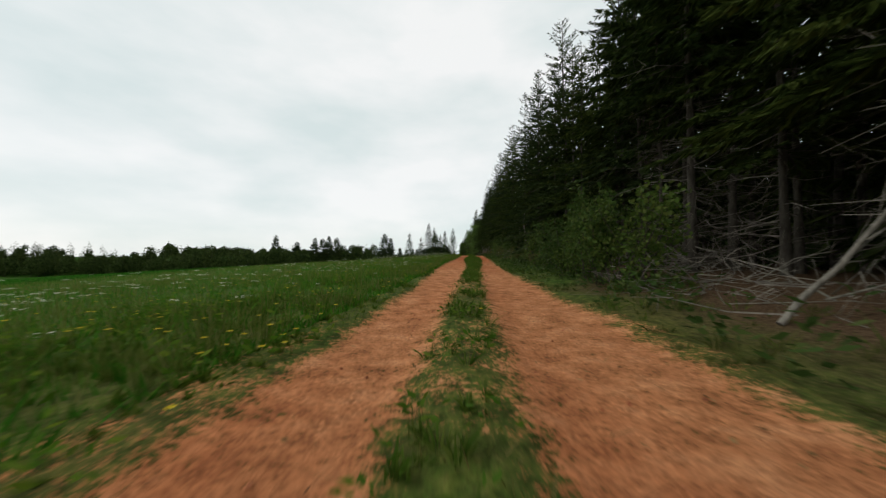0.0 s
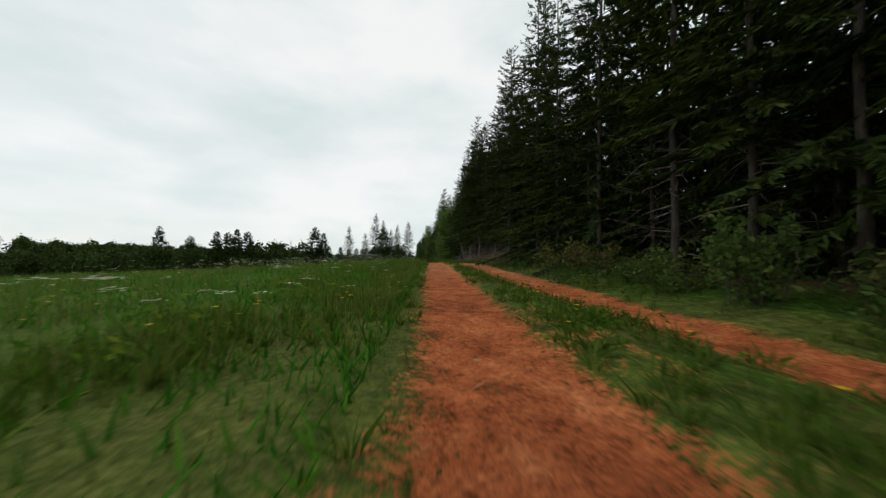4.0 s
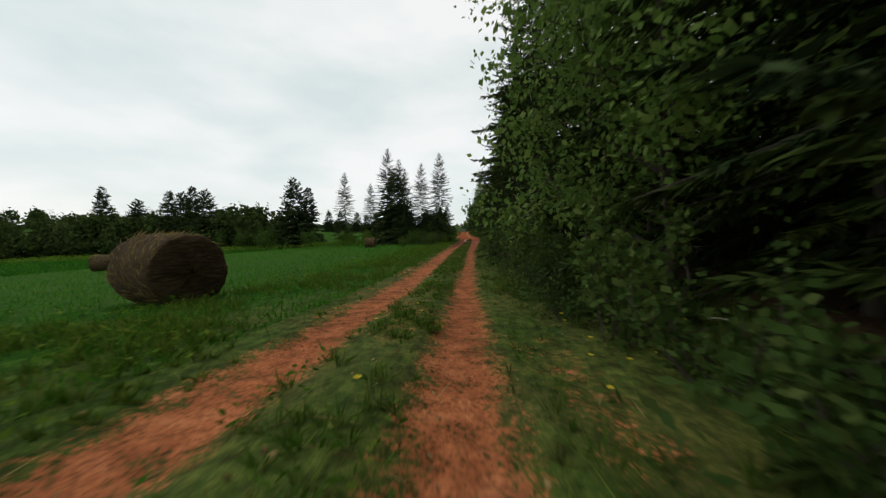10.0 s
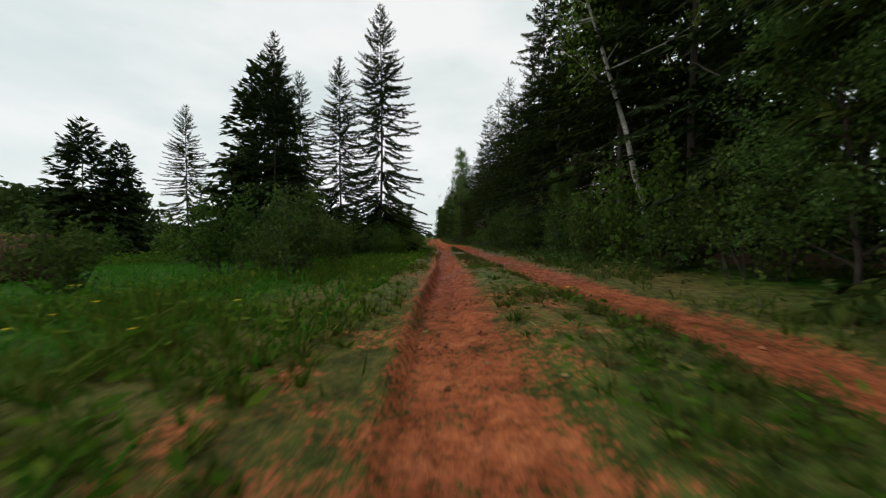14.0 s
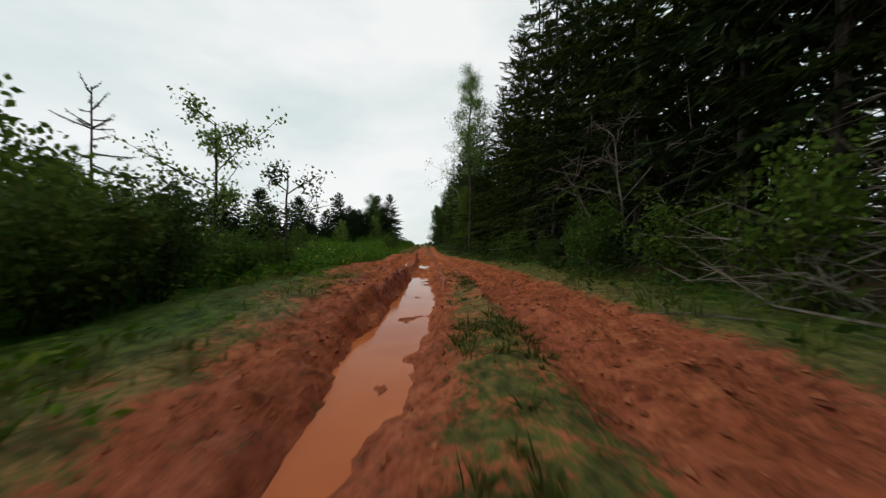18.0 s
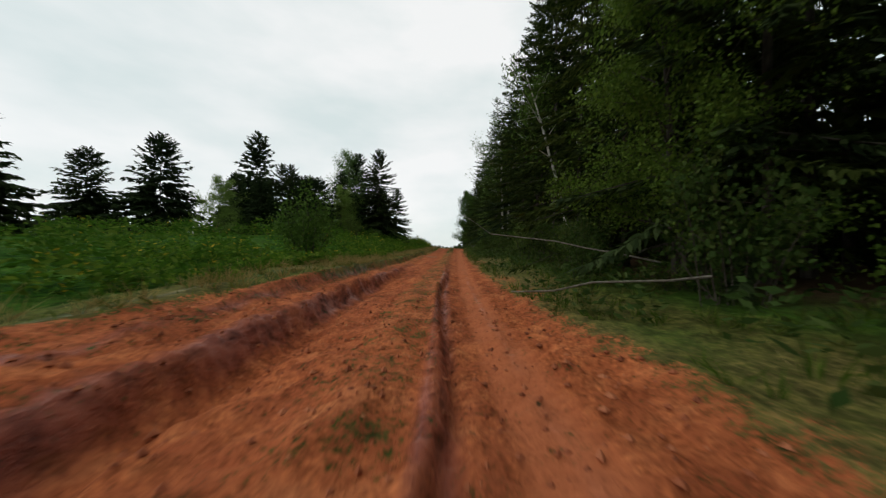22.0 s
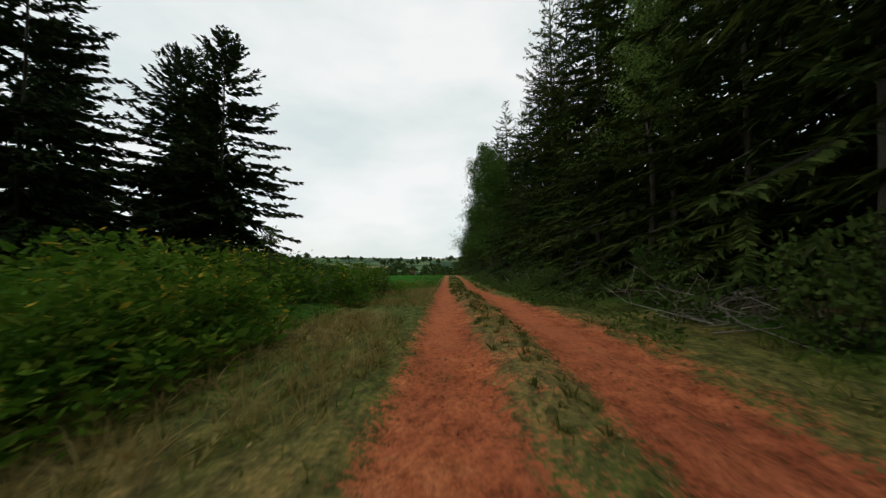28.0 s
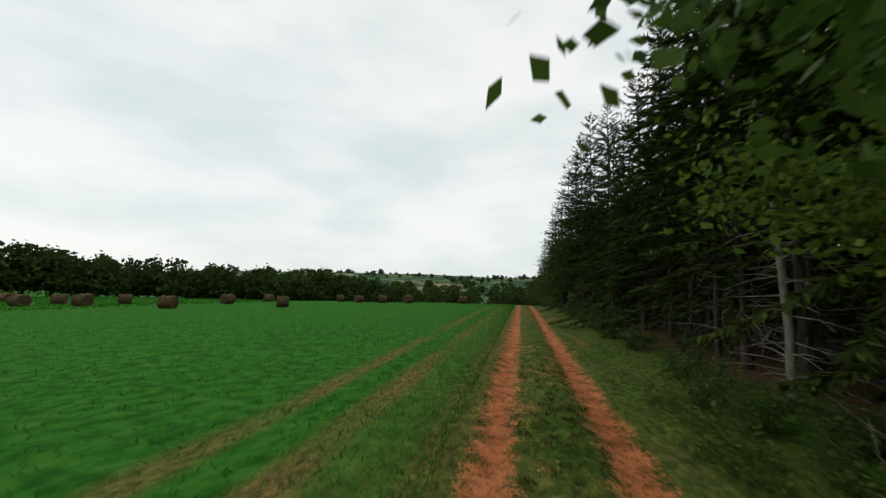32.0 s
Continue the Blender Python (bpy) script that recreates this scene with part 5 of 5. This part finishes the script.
# centre strip and both edges of the wheel tracks
TALL = knots([(-420, .10), (0, .12), (20, .20), (30, .24), (40, .18), (52, .20), (60, .30), (74, .26), (84, .16), (110, .13), (122, .10), (200, .08), (215, .12), (3200, .10)], 7)
u, y = scatter(16000, -.75, 1.1, -3, 240, .40, .7)
ok = rg_.rand(len(u)) < np.interp(y, [0, 110, 120, 190, 215, 260], [1, 1, .6, .35, .8, .9])
u, y = u[ok], y[ok]
for ok, mat, lab in ((y < 116 + 8 * rg_.rand(len(y)), GRASS_WILD, "clumps of green grass between the wheel tracks"), (y >= 116, GRASS_OLIVE, "worn olive grass between the wheel tracks")):
    tufts("strip_grass", u[ok], y[ok], TALL(y[ok]) * rg_.uniform(.5, 1.5, ok.sum()), 13, .016, mat, lab, .8)
u, y = scatter(2600, -.2, .72, 114, 152, .62, .3)
tufts("strip_grass", u, y, rg_.uniform(.06, .16, len(u)), 12, .011, GRASS_OLIVE, "worn olive grass between the wheel tracks", 1.1)
u, y = scatter(30000, -.8, .8, -3, 262, .40, .5)
blades("strip_grass", u, y, rg_.uniform(.03, .10, len(u)), rg_.uniform(.007, .016, len(u)), GRASS_OLIVE, "short worn grass between the wheel tracks", 1.2)
u, y = scatter(17000, -4.8, -1.15, -3, 142, .42, .5)
tufts("verge_grass", u, y, rg_.uniform(.14, .40, len(u)) * (.4 + .6 * smooth(1.2, 2.3, -u)) * (.75 + .1 * smooth(75, 45, y)) * np.interp(y, [0, 15, 40], [.6, .7, 1]), 14, .018, GRASS_WILD, "uncut clumps of verge grass beside the track", .7)
u, y = scatter(6000, -3.2, -1.1, 112, 232, .45, .4)
tufts("verge_grass", u, y, rg_.uniform(.05, .20, len(u)), 11, .010, GRASS_OLIVE, "worn olive grass beside the track", 1.0)
u, y = scatter(26000, -4.2, -1.1, -3, 262, .45)
blades("verge_grass", u, y, rg_.uniform(.05, .18, len(u)) * (1 - .5 * smooth(204, 214, y)), rg_.uniform(.008, .018, len(u)), GRASS_WILD, "short green verge grass beside the track", 1.1)
u, y = scatter(10000, 1.2, 4.2, -3, 240, .42, .4)
tufts("wood_edge_grass", u, y, rg_.uniform(.06, .24, len(u)), 11, .011, GRASS_OLIVE, "thin olive grass at the foot of the wood", .9)
u, y = scatter(9000, 1.3, 4.4, -3, 240, .40, .4)
ok = rg_.rand(len(u)) > .75 * ((y < 12) | ((y > 53) & (y < 80)))
u, y = u[ok], y[ok]
tufts("wood_edge_grass", u, y, rg_.uniform(.10, .38, len(u)), 11, .012, GRASS_WILD, "thin green grass at the foot of the wood", .7)
u, y = scatter(20000, -2.6, 2.6, -3, 262, .75, .5)
blades("dry_grass", u, y, rg_.uniform(.02, .16, len(u)), rg_.uniform(.004, .010, len(u)), STRAW, "dry straw-coloured grass stalks", 2.4)
u, y = scatter(420, -.3, .95, 53, 68, .6, .3)
tufts("dry_grass", u, y, rg_.uniform(.06, .22, len(u)), 9, .009, STRAW, "dry tan grass between the wheel tracks", 1.4)
u, y = scatter(5200, -3.3, -1.3, 165, 218, .45, .3)
tufts("dry_grass", u, y, rg_.uniform(.10, .34, len(u)), 10, .007, STRAW, "dry tan grass along the bank", .8)
u, y = scatter(9000, -4.9, -1.2, 214, 262, .6, .3)
ok = (np.abs(u + 3.0) < .3) | (np.abs(u + 4.35) < .3) | (np.abs(u + 1.5) < .4)
blades("dry_grass", u[ok], y[ok], rg_.uniform(.02, .08, ok.sum()), rg_.uniform(.006, .014, ok.sum()), STRAW, "rows of dry cut straw in the field", 3.0)
# ripe stalks over the field by the track's start
u, y = scatter(120000, -1.9, -34, -3, 66, .3, .3, 1.5)
blades("hay_grass", u, y, rg_.uniform(.16, .38, len(u)), rg_.uniform(.010, .020, len(u)), HAYGRASS, "ripe yellow-green hay stalks", .5)
# field
u, y = scatter(120000, -1.8, -34, -3, 142, .35, 0, 1.9)
blades("field_grass", u, y, rg_.uniform(.08, .24, len(u)) * (1 + .15 * smooth(70, 30, y)) * (.6 + .4 * smooth(1.8, 3.2, -u)), rg_.uniform(.014, .034, len(u)), GRASS, "lush green hay field grass", 1.3)
u, y = scatter(90000, -34, -110, -3, 142, 2, 0, 1.5)
blades("field_grass", u, y, rg_.uniform(.12, .3, len(u)), rg_.uniform(.08, .2, len(u)), GRASS, "lush green hay field grass", .7)
u, y = scatter(90000, -1.5, -40, 212, 300, .4, 0, 1.9)
blades("field_grass", u, y, rg_.uniform(.04, .12, len(u)), rg_.uniform(.012, .03, len(u)), GRASS_BRIGHT, "lush green hay field grass", 1.5)
u, y = scatter(36000, -40, -120, 214, 300, 2)
blades("field_grass", u, y, rg_.uniform(.1, .2, len(u)), rg_.uniform(.1, .25, len(u)), GRASS_BRIGHT, "lush green hay field grass", .7)


def herbs(name, u, y, height, per, leaf, mat, label, category="herbs", spread=.14):
    """Leafy upright plants: a stem with leaves all the way up."""
    k = len(u)
    x = line(y) + u
    z = land(x, y)
    i = np.repeat(np.arange(k), per)
    t = rg_.rand(k * per) ** .8
    a = rg_.rand(k * per) * 6.283
    off = np.column_stack([np.cos(a), np.sin(a)])
    p = np.column_stack([x[i] + off[:, 0] * spread * rg_.rand(k * per), y[i] + off[:, 1] * spread * rg_.rand(k * per), z[i] + t * height[i]])
    d = np.column_stack([off, rg_.uniform(-.3, .8, k * per)])
    ln = leaf * rg_.uniform(.6, 1.4, k * per)
    v, q = kites(p, d, unit_rows(rg_, k * per), ln, ln * rg_.uniform(.28, .5, k * per), .45)
    return tagged(new(name, mesh_from(name, v, q, mat)), label, category, kind="stuff")


u, y = scatter(10500, -2.7, -26, 146, 212, .3, .3, 1.5)
h = rg_.uniform(.4, .95, len(u)) * (.4 + .6 * smooth(2.6, 4.6, -u)) * np.interp(y, [146, 165, 180, 195], [.5, .55, .85, 1])
herbs("meadow_herbs", u, y, h, 15, .14, FERN, "tall green ferns and weeds of the meadow", spread=.18)
sel = rg_.rand(len(u)) < .10
herbs("goldenrod", u[sel], y[sel], h[sel] * 1.12, 9, .09, GOLDENROD, "yellow-green goldenrod flower heads", "flowers", .10)
u, y = scatter(3000, -2.6, -6, 158, 206, .3, .3, 1.6)
herbs("bank_herbs", u, y, rg_.uniform(.35, .8, len(u)) * (.5 + .5 * smooth(2.6, 3.6, -u)) * np.interp(y, [158, 166, 180, 195], [.4, .5, .85, 1]), 18, .095, FERN, "lush green weeds on the bank", spread=.15)
u, y = scatter(2200, -3.0, -9, 202, 215, .3, .2, 1.5)
h = rg_.uniform(.5, 1.05, len(u)) * (.5 + .5 * smooth(2.3, 3.2, -u))
sel = rg_.rand(len(u)) < .25
herbs("goldenrod", u[sel], y[sel], h[sel] * 1.15, 9, .08, GOLDENROD, "yellow-green goldenrod flower heads", "flowers", .10)
herbs("meadow_herbs", u, y, h, 26, .11, FERN, "tall green ferns and weeds of the meadow", spread=.18)
u, y = scatter(2600, 1.7, 4.8, 182, 238, .32, .3)
herbs("wood_edge_herbs", u, y, rg_.uniform(.2, .65, len(u)) * (.5 + .5 * smooth(1.8, 3, u)), 18, .085, LEAF_SHRUB, "dense leafy weeds along the wood edge")
u, y = scatter(2600, 1.6, 4.4, 211, 237, .34, .2)
herbs("wood_edge_herbs", u, y, rg_.uniform(.2, .6, len(u)) * (.45 + .55 * smooth(1.6, 2.8, u)), 18, .085, LEAF_SHRUB, "dense leafy weeds along the wood edge")
u, y = scatter(1300, -2.4, -8, 214, 222, .3, .2, 1.3)
herbs("field_corner_weeds", u, y, rg_.uniform(.2, .5, len(u)) * smooth(223, 216, y), 16, .09, FERN, "low weeds where the meadow meets the field")
u, y = scatter(5200, 1.8, 4.6, -3, 190, .30, .4)
herbs("wood_edge_herbs", u, y, rg_.uniform(.15, .5, len(u)), 11, .12, LEAF_SHRUB, "low leafy weeds along the wood edge")
u, y = scatter(5000, -6.5, -1.4, -3, 146, .35, .5)
herbs("verge_herbs", u, y, rg_.uniform(.08, .30, len(u)), 11, .075, FERN, "low leafy weeds along the field edge")
u, y = scatter(4200, -.75, .75, -3, 122, .40, .6)
herbs("strip_weeds", u, y, TALL(y) * rg_.uniform(.4, 1.2, len(u)), 9, .065, FERN, "low clover and weeds between the wheel tracks")
u, y = scatter(1200, -6, -26, 136, 146, 2, 0)
herbs("field_end_herbs", u, y, rg_.uniform(.4, .9, len(u)), 10, .18, FERN, "tall weeds at the field end")
u, y = scatter(1100, -26, -110, 138, 147, 2, 0)
herbs("field_end_herbs", u, y, rg_.uniform(.5, 1.0, len(u)), 8, .32, FERN, "tall weeds at the field end", spread=.4)


def umbels(u, y, height, label):
    """White lacy flower heads on thin stems."""
    k = len(u)
    x = line(y) + u
    z = land(x, y)
    lean = rg_.normal(0, .06, (k, 2))
    base = np.column_stack([x, y, z])
    top = base + np.column_stack([lean, height])
    vs = [np.stack([base + [.004, 0, 0], base - [.004, 0, 0], top - [.003, 0, 0], top + [.003, 0, 0]], axis=1).reshape(-1, 3)]
    fs = [np.arange(4 * k).reshape(-1, 4)]
    stems = tagged(new("flower_stems", mesh_from("flower_stems", vs[0], fs[0], GRASS_WILD)), "thin green stalks of wild flowers", "flowers", kind="stuff")
    per = 14
    i = np.repeat(np.arange(k), per)
    a, rr = rg_.rand(k * per) * 6.283, np.sqrt(rg_.rand(k * per)) * .062
    p = top[i] + np.column_stack([np.cos(a) * rr, np.sin(a) * rr, -rr * .25 + rg_.uniform(-.006, .006, k * per)])
    d = np.column_stack([np.cos(a), np.sin(a), np.full(k * per, .2)])
    v, q = kites(p, d, np.column_stack([-np.sin(a), np.cos(a), np.zeros(k * per)]), np.full(k * per, .026), np.full(k * per, .024), .5)
    tagged(new("white_flowers", mesh_from("white_flowers", v, q, WHITE_BLOOM)), label, "flowers", kind="stuff")


u1, y1 = scatter(2300, -2.5, -11, 0, 80, .2, .3, 1.4)
u2, y2 = scatter(1500, -3.0, -16, 48, 84, .2, .4, 1.3)
u3, y3 = scatter(80, -3.5, -8, 140, 160, .2, .2)
u4, y4 = scatter(60, 1.9, 3.2, 5, 120, .2, .2)
u, y = np.concatenate([u1, u2, u3, u4]), np.concatenate([y1, y2, y3, y4])
umbels(u, y, rg_.uniform(.3, .66, len(u)) * (.6 + .4 * smooth(2, 3.2, np.abs(u))), "white lacy wild carrot flower heads")
u, y = np.array([-2.62, -3.1]), np.array([28.2, 28.9])
umbels(u, y, np.array([1.1, 1.0]), "tall white lacy wild carrot flower heads")


def dots(u, y, height, mat, label, size=.03):
    """Small round flower heads."""
    k = len(u)
    x = line(y) + u
    c_ = np.column_stack([x, y, land(x, y) + height])
    per = 6
    i = np.repeat(np.arange(k), per)
    a = np.tile(np.arange(per) * 6.283 / per, k)
    d = np.column_stack([np.cos(a), np.sin(a), np.full(k * per, .25)])
    v, q = kites(c_[i], d, np.column_stack([-np.sin(a), np.cos(a), np.zeros(k * per)]), np.full(k * per, size), np.full(k * per, size * .9), .55)
    st = np.stack([c_ * [1, 1, 0] + np.column_stack([np.full(k, .003), np.zeros(k), land(x, y)]), c_ * [1, 1, 0] + np.column_stack([np.full(k, -.003), np.zeros(k), land(x, y)]), c_], axis=1).reshape(-1, 3)
    tagged(new("flower_stems", mesh_from("flower_stems", st, np.arange(3 * k).reshape(-1, 3), GRASS_WILD)), "thin green stalks of wild flowers", "flowers", kind="stuff")
    tagged(new("yellow_flowers", mesh_from("yellow_flowers", v, q, mat)), label, "flowers", kind="stuff")


u1, y1 = scatter(2400, -1.4, -10, 0, 75, .2, .3, 1.3)
u2, y2 = scatter(260, -.6, .8, 0, 120, .3, .3)
u3, y3 = scatter(70, 1.9, 3.2, 70, 120, .3)
u4, y4 = scatter(60, -2, -5, 95, 120, .3)
u, y = np.concatenate([u1, u2, u3, u4]), np.concatenate([y1, y2, y3, y4])
dots(u, y, rg_.uniform(.06, .30, len(u)), YELLOW_BLOOM, "small yellow dandelion-like flowers")

# dry leaves, bark and straw strewn over the track
LITTER = leaf_material("dry_litter", (0.060, 0.035, 0.016), (0.16, 0.095, 0.042), (0.36, 0.26, 0.12), 0.8, 0.1)
k = 26000
y = rg_.uniform(-2, 245, k)
u = rg_.normal(0, 1.25, k) + .1
ok = (np.abs(u) < 2.6) & (rg_.rand(k) < np.interp(y, [0, 40, 60, 80, 112, 122, 140, 165, 180, 210, 245], [.35, .3, .45, .8, 1, .6, .25, .1, .5, .6, .5])) & (fractal(u * 1.2, y * .8, 2) > rg_.uniform(-.5, .4, k)) & (puddle_form(u, y) < .1)
u, y = u[ok], y[ok]
k = len(u)
x = line(y) + u
a = rg_.rand(k) * 6.283
long = rg_.rand(k) < .35
ln = np.where(long, rg_.uniform(.08, .22, k), rg_.uniform(.025, .06, k))
v, q = kites(np.column_stack([x, y, land(x, y) + .014]), np.column_stack([np.cos(a), np.sin(a), rg_.uniform(-.05, .25, k)]), np.column_stack([-np.sin(a), np.cos(a), rg_.normal(0, .35, k)]), ln, np.where(long, .008, ln * .6))
tagged(new("track_litter", mesh_from("track_litter", v, q, LITTER)), "dry leaf bits and straw on the track", "litter", kind="stuff")

# pebbles and clods on the clay
k = 34000
u = rg_.uniform(-3.0, 2.2, k)
y = np.where(rg_.rand(k) < .5, rg_.uniform(116, 172, k), rg_.uniform(-2, 245, k))
ok = (soil_mask(u, y) > .55) & (puddle_form(u, y) < .3) & (rg_.rand(k) < .25 + .75 * MUD(y))
u, y = u[ok], y[ok]
k = len(u)
x = line(y) + u
sz = rg_.uniform(.005, .02, k) * (1 + 1.2 * MUD(y) * rg_.rand(k) ** 2)
c_ = np.column_stack([x, y, land(x, y) + sz * .2])
oct_ = np.array([[1, 0, 0], [0, 1, 0], [-1, 0, 0], [0, -1, 0], [0, 0, .8], [0, 0, -.6]])
v = c_[:, None] + oct_[None] * sz[:, None, None] * rg_.uniform(.6, 1.4, (k, 6, 3))
tri = np.array([[0, 1, 4], [1, 2, 4], [2, 3, 4], [3, 0, 4], [1, 0, 5], [2, 1, 5], [3, 2, 5], [0, 3, 5]])
f = (np.arange(k)[:, None, None] * 6 + tri[None]).reshape(-1, 3)
CLOD, n, l, b = material("clay_clods", .9, .2)
g = n.new("ShaderNodeNewGeometry")
l.new(ramp(n, l, g.outputs["Random Per Island"], [(0, (.17, .052, .024)), (.6, (.32, .098, .044)), (1, (.46, .17, .08))]), b.inputs["Base Color"])
tagged(new("clay_clods", mesh_from("clay_clods", v.reshape(-1, 3), f, CLOD)), "small clods and stones on the red clay", "stones", kind="stuff")
